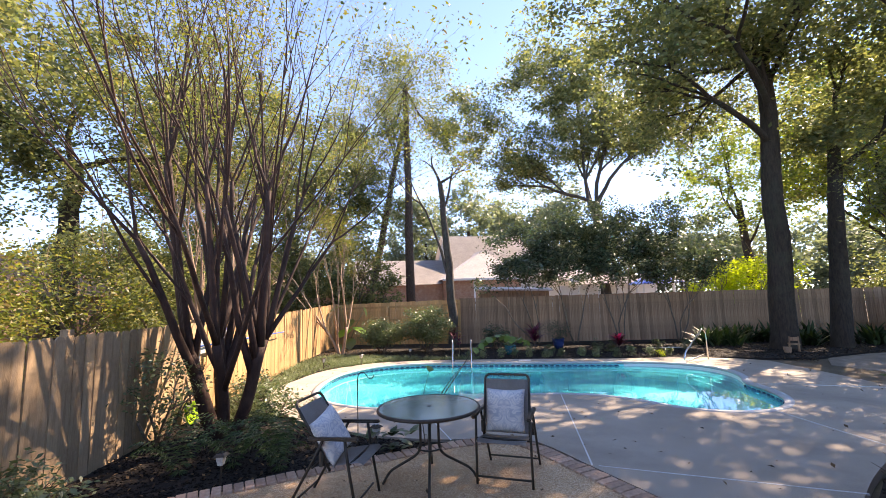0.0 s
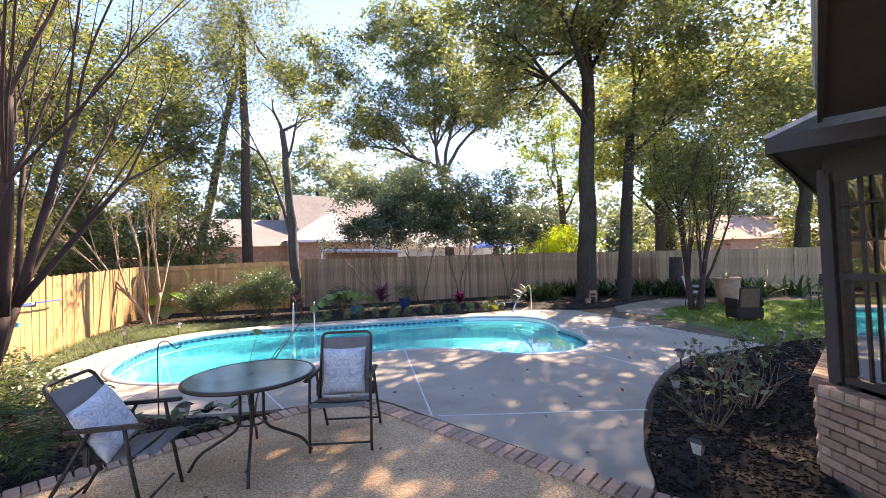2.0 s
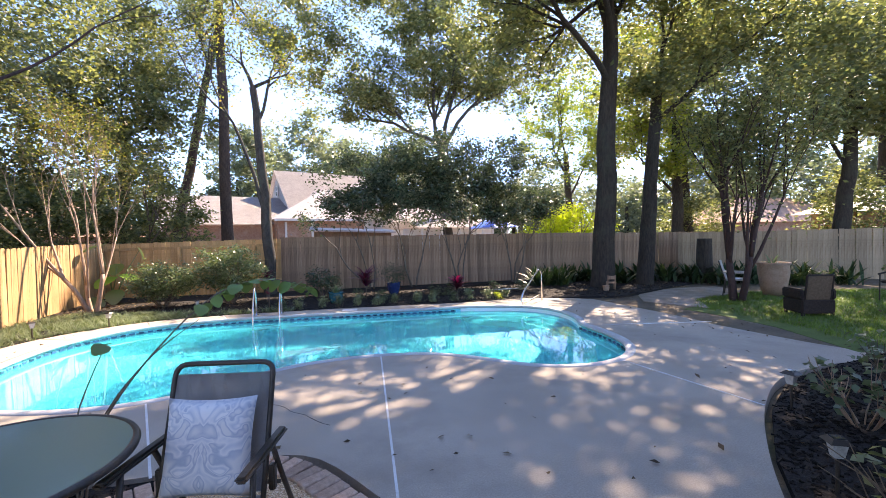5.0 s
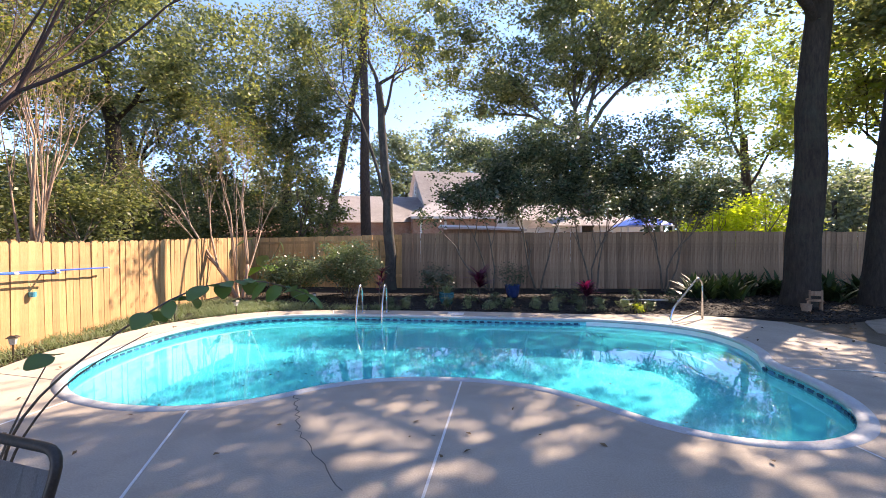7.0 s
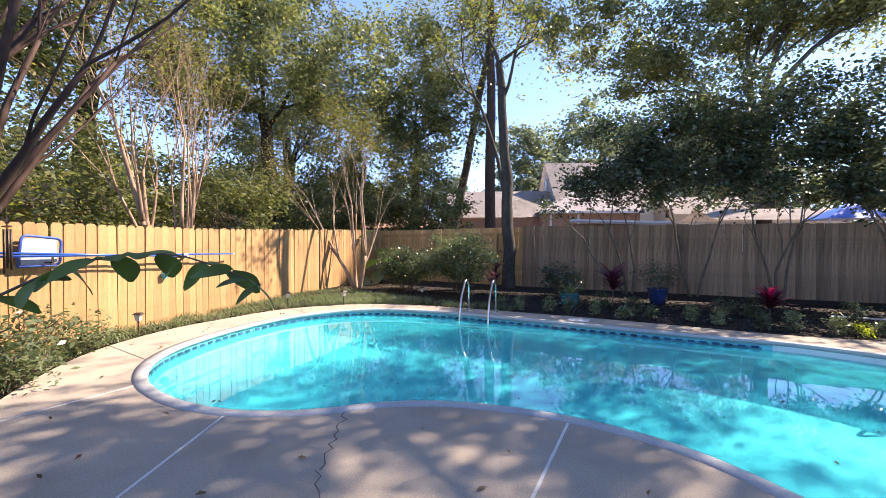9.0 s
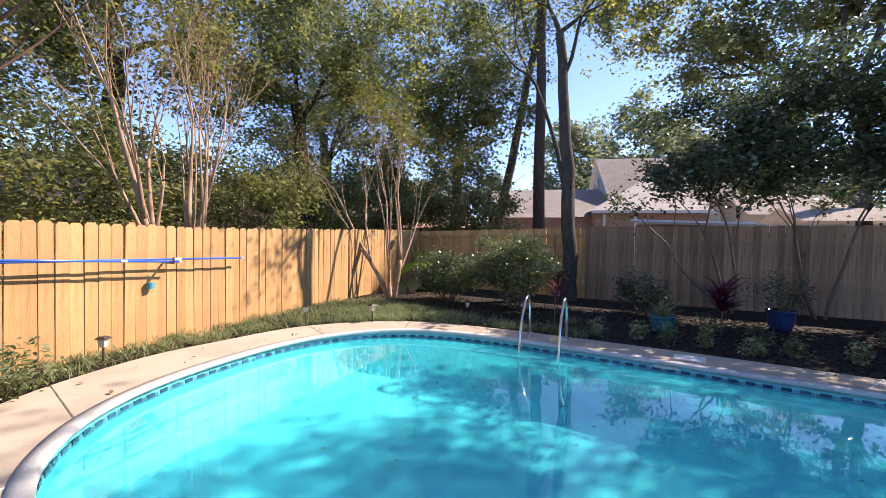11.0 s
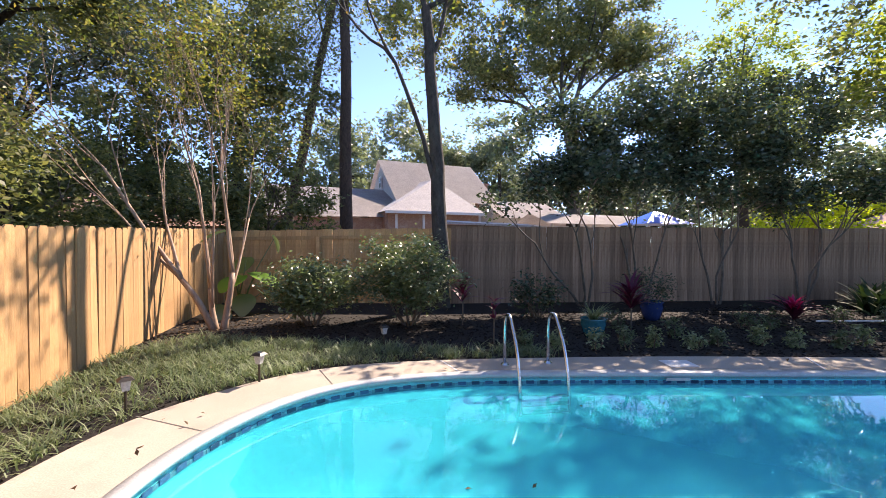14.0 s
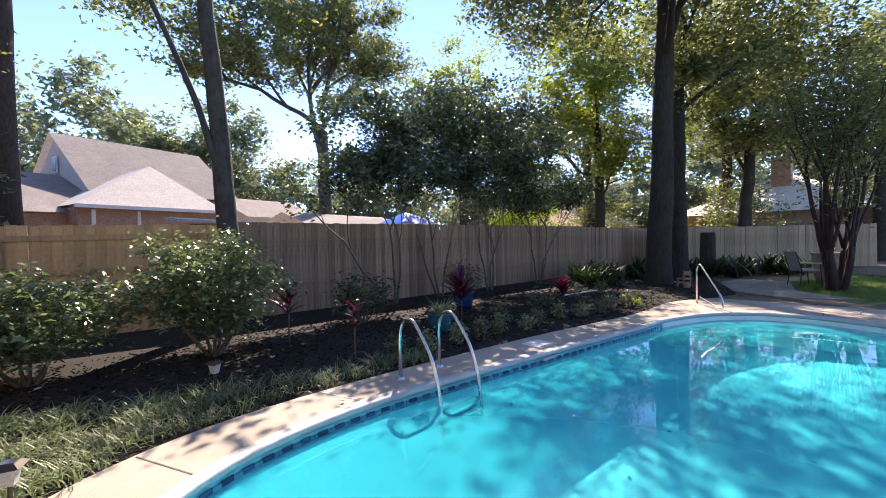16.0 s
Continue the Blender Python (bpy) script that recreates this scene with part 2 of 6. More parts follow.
def tube(points, radius, sides=8, cap=True, into=None):
    """A round tube along points; radius a number or one for each point."""
    pts = [Vector(p) for p in points]
    vs, fs = into if into else ([], [])
    rad = radius if isinstance(radius, (list, tuple)) else [radius] * len(pts)
    first = len(vs)
    up = None
    for i, p in enumerate(pts):
        d = (pts[min(i + 1, len(pts) - 1)] - pts[max(i - 1, 0)]).normalized()
        if up is None:
            up = d.orthogonal().normalized()
        up = (up - d * up.dot(d)).normalized()
        side = d.cross(up)
        for k in range(sides):
            a = 2 * math.pi * k / sides
            vs.append(tuple(p + (up * math.cos(a) + side * math.sin(a)) * rad[i]))
    for i in range(len(pts) - 1):
        for k in range(sides):
            a, b = first + i * sides + k, first + i * sides + (k + 1) % sides
            fs.append((a, b, b + sides, a + sides))
    if cap:
        fs.append(tuple(range(first + sides - 1, first - 1, -1)))
        last = first + (len(pts) - 1) * sides
        fs.append(tuple(range(last, last + sides)))
    return vs, fs


def rounded(points, r=0.05, n=4):
    """The polyline with its corners rounded."""
    pts = [Vector(p) for p in points]
    out = [pts[0]]
    for a, b, c in zip(pts, pts[1:], pts[2:]):
        d1, d2 = (a - b), (c - b)
        k = min(r, d1.length * 0.45, d2.length * 0.45)
        p, q = b + d1.normalized() * k, b + d2.normalized() * k
        for i in range(n + 1):
            t = i / n
            out.append(p * (1 - t) ** 2 + b * 2 * t * (1 - t) + q * t * t)
    return out + [pts[-1]]


def spline(points, closed=True, n=5):
    """Catmull-Rom curve through 2D or 3D points."""
    p = [Vector((*q, 0)) if len(q) == 2 else Vector(q) for q in points]
    c = len(p)
    out = []
    for i in range(c if closed else c - 1):
        a, b, d, e = (p[(i + k) % c] if closed else p[min(max(i + k, 0), c - 1)] for k in (-1, 0, 1, 2))
        for j in range(n):
            t = j / n
            out.append(0.5 * ((2 * b) + (d - a) * t + (2 * a - 5 * b + 4 * d - e) * t * t + (3 * b - a - 3 * d + e) * t ** 3))
    if not closed:
        out.append(p[-1])
    return out


def inside(x, y, poly):
    hit = False
    for a, b in zip(poly, poly[1:] + poly[:1]):
        if (a[1] > y) != (b[1] > y) and x < (b[0] - a[0]) * (y - a[1]) / (b[1] - a[1]) + a[0]:
            hit = not hit
    return hit


def sheet(loops, height, skirt=0.0):
    """A level sheet bounded by the first loop, with the others as holes; height: a number or a function of x, y."""
    bm = bmesh.new()
    edges = []
    for lp in loops:
        vs = [bm.verts.new((p[0], p[1], 0)) for p in lp]
        edges += [bm.edges.new((a, b)) for a, b in zip(vs, vs[1:] + vs[:1])]
    bmesh.ops.triangle_fill(bm, use_beauty=True, edges=edges)
    bmesh.ops.recalc_face_normals(bm, faces=bm.faces)
    if bm.faces and sum(f.normal.z for f in bm.faces) < 0:
        bmesh.ops.reverse_faces(bm, faces=bm.faces)
    for v in bm.verts:
        v.co.z = height(v.co.x, v.co.y) if callable(height) else height
    if skirt:
        rim = [e for e in bm.edges if e.is_boundary]
        r = bmesh.ops.extrude_edge_only(bm, edges=rim)
        for v in r["geom"]:
            if isinstance(v, bmesh.types.BMVert):
                v.co.z -= skirt
    return bm


def offset(loop, d):
    """A closed loop (counter-clockwise) moved outwards by d."""
    out = []
    c = len(loop)
    for i in range(c):
        t = loop[(i + 1) % c] - loop[i - 1]
        out.append(loop[i] + Vector((t.y, -t.x, 0)).normalized() * d)
    return out


def fall(x, y):
    """The ground sinks a little towards the east."""
    return -0.045 * min(max(0.0, x - 6.0), 5.0)

# ---- outlines of the plan ----
KIDNEY = [(-3.13, 8.3), (-3.08, 7.7), (-2.98, 7.2), (-2.79, 6.72), (-2.45, 6.26), (-1.95, 5.89), (-1.35, 5.68), (-0.8, 5.64), (-0.35, 5.74), (0.05, 5.95),
          (0.4, 6.22), (0.9, 6.43), (1.5, 6.5), (2.1, 6.44), (2.65, 6.22), (3.1, 5.83), (3.5, 5.38), (3.9, 5.14), (4.35, 5.07), (4.77, 5.19), (5.1, 5.46),
          (5.36, 5.9), (5.5, 6.5), (5.56, 7.15), (5.8, 7.65), (5.95, 8.3), (5.85, 8.95), (5.45, 9.45), (4.9, 9.75), (4.25, 9.95), (3.66, 10.0), (2.71, 10.13),
          (1.5, 10.3), (0.28, 10.46), (-0.71, 10.56), (-1.5, 10.52), (-2.13, 10.34), (-2.6, 9.98), (-2.94, 9.45), (-3.1, 8.9)]
POOL = spline(KIDNEY, True, 5)
ARC_A, ARC_B = 23 * 5, 29 * 5
DECK = [(-3.95, 8.6), (-4.02, 7.74), (-3.85, 6.9), (-3.5, 6.15), (-2.77, 5.29), (-2.09, 4.76), (-1.17, 4.27), (-0.39, 4.05), (0.15, 4.02), (0.62, 4.04), (1.06, 3.86),
        (1.5, 3.1), (1.98, 2.24), (2.46, 1.42), (2.6, 1.3), (2.85, 1.65), (3.08, 1.92), (3.55, 2.42), (4.11, 2.92), (4.85, 3.46), (5.7, 3.9), (6.7, 4.1), (7.75, 4.2),
        (8.5, 4.95), (8.9, 5.9), (9.05, 6.9), (9.1, 7.9), (8.9, 8.9), (8.45, 9.7), (7.7, 10.25), (7.0, 10.45), (6.0, 10.5), (4.6, 10.5), (3.4, 10.68), (2.0, 10.9), (0.5, 11.06),
        (-0.9, 11.15), (-1.95, 11.1), (-2.7, 10.85), (-3.25, 10.4), (-3.7, 9.8), (-3.88, 9.2)]
DECK_LINE = spline(DECK, True, 4)
BRICKS = [(-4.2, 1.2), (-3.2, 1.95), (-2.4, 2.45), (-1.6, 2.93), (-0.8, 3.36), (-0.2, 3.68), (0.25, 3.86), (0.62, 3.9), (0.93, 3.72), (1.38, 2.98), (1.87, 2.12), (2.34, 1.36), (2.9, 0.5), (3.3, -0.1)]
BRICK_LINE = spline(BRICKS, False, 8)
WEST = [(-3.74, 0.4), (-4.93, 9.4), (-5.78, 17.12)]
CORNER, POST, EAST = (-5.78, 17.12), (-0.17, 16.1), (22.0, 14.2)
WATER = -0.12

# ---- ground, deck, patio ----
FAR = 900.0
ground = part("ground", sheet([[(-FAR, -FAR), (FAR, -FAR), (FAR, FAR), (-FAR, FAR)], [tuple(p)[:2] for p in offset(POOL, 0.35)]], -0.09), M_GROUND)
tagged(ground, "leaf-strewn brown earth reaching under the trees", "ground", kind="structure")
deck = part("pool_deck", sheet([[tuple(p)[:2] for p in DECK_LINE], [tuple(p)[:2] for p in offset(POOL, 0.1)]], fall, 0.12), M_DECK)
tagged(deck, "stained grey concrete pool deck in patchy sun", "deck", kind="structure")


def patio_material():
    m, n, l = nodes_of("exposed_aggregate")
    b = n["Principled BSDF"]
    c = n.new("ShaderNodeTexCoord")
    v = n.new("ShaderNodeTexVoronoi")
    v.inputs["Scale"].default_value = 115
    l.new(c.outputs["Object"], v.inputs[0])
    sep = n.new("ShaderNodeSeparateColor")
    l.new(v.outputs["Color"], sep.inputs[0])
    stones = ramp(n, l, sep.outputs[0], [(0.44, 0.235, 0.125), (0.66, 0.41, 0.225), (0.78, 0.53, 0.32), (0.88, 0.70, 0.50)])
    gaps = ramp(n, l, v.outputs["Distance"], [(1, 1, 1), (0.5, 0.42, 0.35)], [0.4, 0.85])
    col = mixed(n, l, "MULTIPLY", stones, gaps, 1.0)
    col = mixed(n, l, "MULTIPLY", col, ramp(n, l, tex(n, l, 1.2, 5), [(0.72, 0.7, 0.68), (1, 1, 1)], [0.35, 0.6]), 1.0)
    l.new(col, b.inputs["Base Color"])
    b.inputs["Roughness"].default_value = 0.85
    k = n.new("ShaderNodeBump")
    k.inputs["Strength"].default_value, k.inputs["Distance"].default_value = 0.5, 0.004
    k.invert = True
    l.new(v.outputs["Distance"], k.inputs["Height"])
    l.new(k.outputs[0], b.inputs["Normal"])
    return m


M_PATIO = patio_material()
patio = part("patio", sheet([[tuple(p)[:2] for p in BRICK_LINE] + [(3.6, -2.2), (0.5, -5.5), (-4.2, -4.0)]], 0.004, 0.1), M_PATIO)
tagged(patio, "brown pebbly exposed-aggregate patio slab", "patio", kind="structure")


def slab(name, loop, z, material, label, category="ground"):
    return tagged(part(name, sheet([loop], z, 0.08), material), label, category, kind="structure")


BED_NORTH = [tuple(p)[:2] for p in DECK_LINE[29 * 4:42 * 4]] + [(-4.9, 9.3), (-5.85, 17.05), (-0.2, 16.0), (16.0, 14.75), (13, 11.5), (8.9, 9.9)]
BED_SOUTH = [(0.15, 4.1), (-0.39, 4.09), (-1.17, 4.3), (-2.09, 4.79), (-2.77, 5.32), (-3.5, 6.18), (-3.9, 6.95), (-4.05, 7.74), (-4.02, 8.6), (-4.72, 8.0), (-3.9, 1.6), (-3.2, 2.0), (-1.6, 2.98), (-0.2, 3.7)]
BED_HOUSE = [(2.6, 1.25), (3.1, 1.9), (4.13, 2.88), (4.87, 3.42), (5.72, 3.86), (6.7, 4.05), (7.78, 4.15), (9.5, 4.2), (10.0, 3.0), (9.0, 1.2), (3.9, 1.0), (3.2, 0.2)]
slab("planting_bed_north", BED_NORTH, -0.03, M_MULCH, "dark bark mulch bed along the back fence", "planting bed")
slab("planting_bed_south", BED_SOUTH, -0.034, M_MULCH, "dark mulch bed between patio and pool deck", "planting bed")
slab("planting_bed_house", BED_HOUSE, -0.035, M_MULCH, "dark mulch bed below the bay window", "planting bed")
LAWN = [(7.9, 4.4), (8.2, 5.1), (8.55, 5.9), (8.7, 6.9), (8.7, 7.9), (9.3, 8.1), (10.2, 8.9), (12.5, 9.2), (15.5, 8.2), (16, 5), (13, 3.0), (9.9, 4.1)]
slab("lawn", LAWN, lambda x, y: max(fall(x, y) - 0.02, -0.085), M_LAWN, "small patch of green lawn under the trees", "lawn")
slab("gravel_path", [(8.75, 9.1), (9.22, 7.7), (10.2, 8.95), (12.4, 9.3), (12.8, 10.6), (10.4, 10.9), (9.4, 10.0)], -0.075, M_SAND, "pale bare gravelly earth between deck and lawn", "path")


def strip(name, a, b, width, material, parent, proud=0.003, wobble=0.0):
    a, b = Vector((*a, 0)), Vector((*b, 0))
    side = Vector((a.y - b.y, b.x - a.x, 0)).normalized() * width / 2
    n = 14 if wobble else 4
    rng = random.Random(round(a.x * 100))
    vs, fs = [], []
    for i in range(n + 1):
        p = a.lerp(b, i / n) + side.normalized() * (rng.uniform(-wobble, wobble))
        for q in (p - side, p + side):
            vs += [(q.x, q.y, fall(q.x, q.y) + proud), (q.x, q.y, fall(q.x, q.y) - 0.01)]
    for i in range(n):
        k = 4 * i
        fs += [(k, k + 4, k + 6, k + 2), (k + 1, k, k + 2, k + 3) if i == 0 else (k, k + 1, k + 5, k + 4), (k + 2, k + 6, k + 7, k + 3)]
    return part(name, (vs, fs), material, parent)


for a, b in (((1.86, 6.36), (1.5, 3.14)), ((-0.6, 5.58), (-0.02, 3.98)), ((-1.9, 5.82), (-2.06, 4.78)), ((1.56, 3.12), (3.62, 2.46)), ((4.66, 5.05), (4.84, 3.46)),
             ((-0.86, 10.66), (-1.02, 11.14)), ((3.2, 10.17), (3.5, 10.66)), ((5.62, 6.9), (9.02, 6.6))):
    strip("joint", a, b, 0.018, M_JOINT, deck)
for a, b in (((-3.05, 9.5), (-3.72, 9.86)), ((-2.62, 6.35), (-3.75, 6.62)), ((-2.2, 10.42), (-2.42, 10.95))):
    strip("dark_joint", a, b, 0.012, M_CRACK, deck, 0.002)
strip("crack", (0.22, 6.0), (0.55, 5.2), 0.008, M_CRACK, deck, 0.002, 0.03)
strip("crack", (0.55, 5.2), (1.14, 4.4), 0.006, M_CRACK, deck, 0.002, 0.02)

# ---- swimming pool ----
pool = thing("swimming_pool", (0, 0, 0), "kidney-shaped in-ground pool with turquoise water", "swimming pool", kind="structure")


def ring(loop, profile, closed=True):
    """Sweeps a profile of (outward offset, height) along a loop."""
    vs, fs = [], []
    rows = [offset(loop, d) for d, z in profile]
    c, k = len(loop), len(profile)
    for i in range(c):
        for j, (d, z) in enumerate(profile):
            vs.append((rows[j][i].x, rows[j][i].y, z))
    for i in range(c):
        for j in range(k - 1):
            a, b = i * k + j, ((i + 1) % c) * k + j
            fs.append((a, a + 1, b + 1, b))
    return vs, fs


part("coping", ring(POOL, [(0.11, -0.04), (0.11, 0.004), (0.02, 0.008), (-0.012, 0.004), (-0.022, -0.018), (-0.012, -0.042), (0.02, -0.05), (0.02, -0.07)]), M_COPING, pool, "pale blue-grey painted coping", True)
inner = offset(POOL, -0.42)
vs, fs = ring(POOL, [(0.02, -0.05), (0.02, -0.9), (-0.08, -1.1), (-0.22, -1.2), (-0.42, -1.25)])
part("basin_wall", (vs, fs), M_BASIN, pool, "turquoise plastered wall", True)
part("basin_floor", sheet([[tuple(p)[:2] for p in inner]], lambda x, y: -1.25), M_BASIN, pool, "turquoise plastered floor")
arc = POOL[ARC_A:ARC_B + 1]
mid = Vector((4.35, 8.2, 0))
vs, fs = [], []
prof = [(0.995, -0.05), (0.995, -0.28), (0.86, -0.29), (0.85, -0.46), (0.71, -0.47), (0.70, -0.63), (0.57, -0.64), (0.56, -1.24)]
for i, p in enumerate(arc):
    ease = math.sin(math.pi * i / (len(arc) - 1)) ** 0.45
    for s, z in prof:
        q = mid.lerp(p, 1 - (1 - s) * ease)
        vs.append((q.x, q.y, z))
for i in range(len(arc) - 1):
    for j in range(len(prof) - 1):
        a = i * len(prof) + j
        fs.append((a, a + 1, a + 1 + len(prof), a + len(prof)))
part("entry_steps", (vs, fs), M_STEP, pool, "white moulded corner entry steps under water")


def water_material():
    m, n, l = nodes_of("pool_water")
    out = n["Material Output"]
    n.remove(n["Principled BSDF"])
    t = n.new("ShaderNodeBsdfRefraction")
    t.inputs["Color"].default_value = (0.26, 0.88, 0.95, 1)
    t.inputs["IOR"].default_value, t.inputs["Roughness"].default_value = 1.33, 0.0
    g = n.new("ShaderNodeBsdfGlossy")
    g.inputs["Roughness"].default_value = 0.02
    x = n.new("ShaderNodeMixShader")
    k = n.new("ShaderNodeBump")
    k.inputs["Strength"].default_value, k.inputs["Distance"].default_value = 0.06, 0.02
    l.new(tex(n, l, 3.0, 2, 0.5), k.inputs["Height"])
    l.new(k.outputs[0], g.inputs["Normal"])
    l.new(k.outputs[0], t.inputs["Normal"])
    l.new(facing_gloss(n, l, k.outputs[0]), x.inputs[0])
    # teal diffuse veil stands in for light scattered within the clear water
    haze, scatter_mix = n.new("ShaderNodeBsdfDiffuse"), n.new("ShaderNodeMixShader")
    haze.inputs[0].default_value = (0.005, 0.60, 0.72, 1)
    scatter_mix.inputs[0].default_value = 0.40
    l.new(t.outputs[0], scatter_mix.inputs[1])
    l.new(haze.outputs[0], scatter_mix.inputs[2])
    l.new(scatter_mix.outputs[0], x.inputs[1])
    l.new(g.outputs[0], x.inputs[2])
    l.new(x.outputs[0], out.inputs[0])
    return m


water = tagged(part("water", sheet([[tuple(p)[:2] for p in offset(POOL, 0.015)]], WATER), water_material()), "clear calm turquoise pool water", "water", kind="structure")
water.visible_shadow = False


def shared(name, bm, material):
    me = bpy.data.meshes.new(name)
    bm.to_mesh(me)
    bm.free()
    me.materials.append(material)
    return me


def piece(name, mesh, parent, m):
    ob = new(name, mesh)
    ob.parent = parent
    ob.matrix_basis = m
    return ob


def along(loop, step, closed=True):
    """Points with directions at even steps along a polyline."""
    pts = list(loop) + ([loop[0]] if closed else [])
    out, left = [], step / 2
    for a, b in zip(pts, pts[1:]):
        d = b - a
        ln = d.length
        while left <= ln:
            out.append((a + d * (left / ln), d.normalized()))
            left += step
        left -= ln
    return out


# ---- fences ----
def picket_mesh(name, w, h, ear, material):
    bm = bmesh.new()
    t = 0.009
    prof = [(-w / 2, 0), (w / 2, 0), (w / 2, h - ear), (w / 2 - ear * 0.75, h), (-w / 2 + ear * 0.75, h), (-w / 2, h - ear)] if ear else [(-w / 2, 0), (w / 2, 0), (w / 2, h), (-w / 2, h)]
    f = [bm.verts.new((x, -t, z)) for x, z in prof]
    k = [bm.verts.new((x, t, z)) for x, z in prof]
    bm.faces.new(f)
    bm.faces.new(k[::-1])
    for i in range(len(prof)):
        j = (i + 1) % len(prof)
        bm.faces.new((f[j], f[i], k[i], k[j]))
    return shared(name, bm, material)


def fence(name, a, b, za, zb, material, label, ear=0.035, w=0.138, rails_front=False, skip=(), seed=1, gap=0.005, bottom=-0.08):
    """Pickets from a to b with their tops at za to zb; rails and posts before or behind them."""
    a, b = Vector((*a, 0)), Vector((*b, 0))
    d = (b - a).normalized()
    rz = math.degrees(math.atan2(d.y, d.x))
    f = thing(name, (a.x, a.y, 0), label, "fence", kind="structure", rz=rz)
    ln = (b - a).length
    rng = random.Random(seed)
    kinds = [picket_mesh("picket", w * s, 1.9, ear, material) for s in (1.0, 0.97, 1.02)]
    n = int(ln / (w + gap))
    for i in range(n):
        s = (i + 0.5) / n
        if any(p <= s * ln <= q for p, q in skip):
            continue
        top = za + (zb - za) * s + rng.uniform(-0.012, 0.012)
        piece("picket", kinds[rng.randrange(3)], f, pose(s * ln, rng.uniform(-0.003, 0.003), top - 1.9 if top - 1.9 > bottom - 0.4 else bottom, rng.uniform(-0.4, 0.4), rng.uniform(-0.5, 0.5), rng.uniform(-1, 1)))
    side = -1 if rails_front else 1
    for z in (0.3, 0.95, 1.5):
        vs, fs = [], []
        bm = bmesh.new()
        zz = za + (zb - za) / 2 - 1.7 + z
        bmesh.ops.create_cube(bm, size=1, matrix=Matrix.Translation((ln / 2, side * 0.03, zz)) @ pose(0, 0, 0, 0, -math.degrees(math.atan2(zb - za, ln)), 0) @ Matrix.Diagonal((ln, 0.038, 0.088, 1)))
        part("rail", bm, material, f)
    for i in range(int(ln / 2.4) + 1):
        x = min(i * 2.4 + 0.05, ln)
        part("post", box(0.089, 0.089, 1.7, (x, side * 0.09, -0.1), 0.004), material, f)
    return f


# near stretch of the same fence, its shade carried by the darker boards
fence("fence_west_near", WEST[0], (-4.40, 5.4), 1.52, 1.55, M_PICKET_OLD_SHADED, "aged tan dog-ear picket fence, coloured darker for shade", seed=9)
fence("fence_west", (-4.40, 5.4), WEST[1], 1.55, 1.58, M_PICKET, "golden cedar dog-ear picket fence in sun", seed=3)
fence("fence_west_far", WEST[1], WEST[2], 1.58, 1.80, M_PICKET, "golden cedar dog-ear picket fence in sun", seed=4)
fence("fence_north_west", CORNER, POST, 1.76, 1.80, M_PICKET_BACK, "tan wooden fence with rails and posts facing the yard", 0, rails_front=True, seed=5, gap=-0.008)
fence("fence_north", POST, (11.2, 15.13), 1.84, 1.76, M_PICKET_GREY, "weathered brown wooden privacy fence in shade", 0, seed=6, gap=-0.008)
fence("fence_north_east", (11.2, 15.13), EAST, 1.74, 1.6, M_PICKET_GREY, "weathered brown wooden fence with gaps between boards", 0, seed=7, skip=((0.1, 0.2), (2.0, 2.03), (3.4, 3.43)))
# boards darkened in colour to look shaded
fence("fence_east", (14.6, 13.6), (20.8, 7.6), 1.62, 1.58, M_PICKET_OLD_SHADED, "tan wooden picket fence beyond the lawn, coloured darker for shade", 0, seed=8, gap=0.001)


# ---- trees and foliage ----
def branch(rng, start, way, length, r0, r1, bend, wander, segs):
    """One limb: points and radii; it wanders and bends upwards (bend over 0)."""
    pts, p, d = [Vector(start)], Vector(start), Vector(way).normalized()
    for i in range(segs):
        d = (d + Vector((rng.gauss(0, wander), rng.gauss(0, wander), rng.gauss(0, wander) + bend))).normalized()
        p = p + d * (length / segs)
        pts.append(p.copy())
    return pts, [r0 + (r1 - r0) * i / segs for i in range(segs + 1)], d


def limbs(rng, start, way, length, radius, depth, into, tips, spread=0.5, bend=0.06, wander=0.09, kids=(2, 3), shrink=0.68, sides=6, thin=0.62):
    """A limb that forks again and again; its ends are gathered in tips."""
    segs = 5 if depth > 1 else 4
    end = radius * thin
    pts, rad, d = branch(rng, start, way, length, radius, end, bend, wander, segs)
    tube(pts, rad, max(3, sides), False, into)
    if depth <= 1:
        tips += [(p, d) for p in pts[1:]]
        return
    if depth <= 2:
        tips += [(p, d) for p in pts[3:]]
    for k in range(rng.randint(*kids)):
        side = Vector((rng.gauss(0, 1), rng.gauss(0, 1), rng.gauss(0, 0.6)))
        side = (side - d * side.dot(d)).normalized()
        w = (d + side * spread * rng.uniform(0.5, 1.2)).normalized()
        s = pts[-1] if k == 0 else pts[rng.randint(segs - 2, segs)]
        limbs(rng, s, w, length * shrink * rng.uniform(0.8, 1.15), end * rng.uniform(0.75, 1.0), depth - 1, into, tips, spread, bend, wander, kids, shrink, sides - 1, thin)


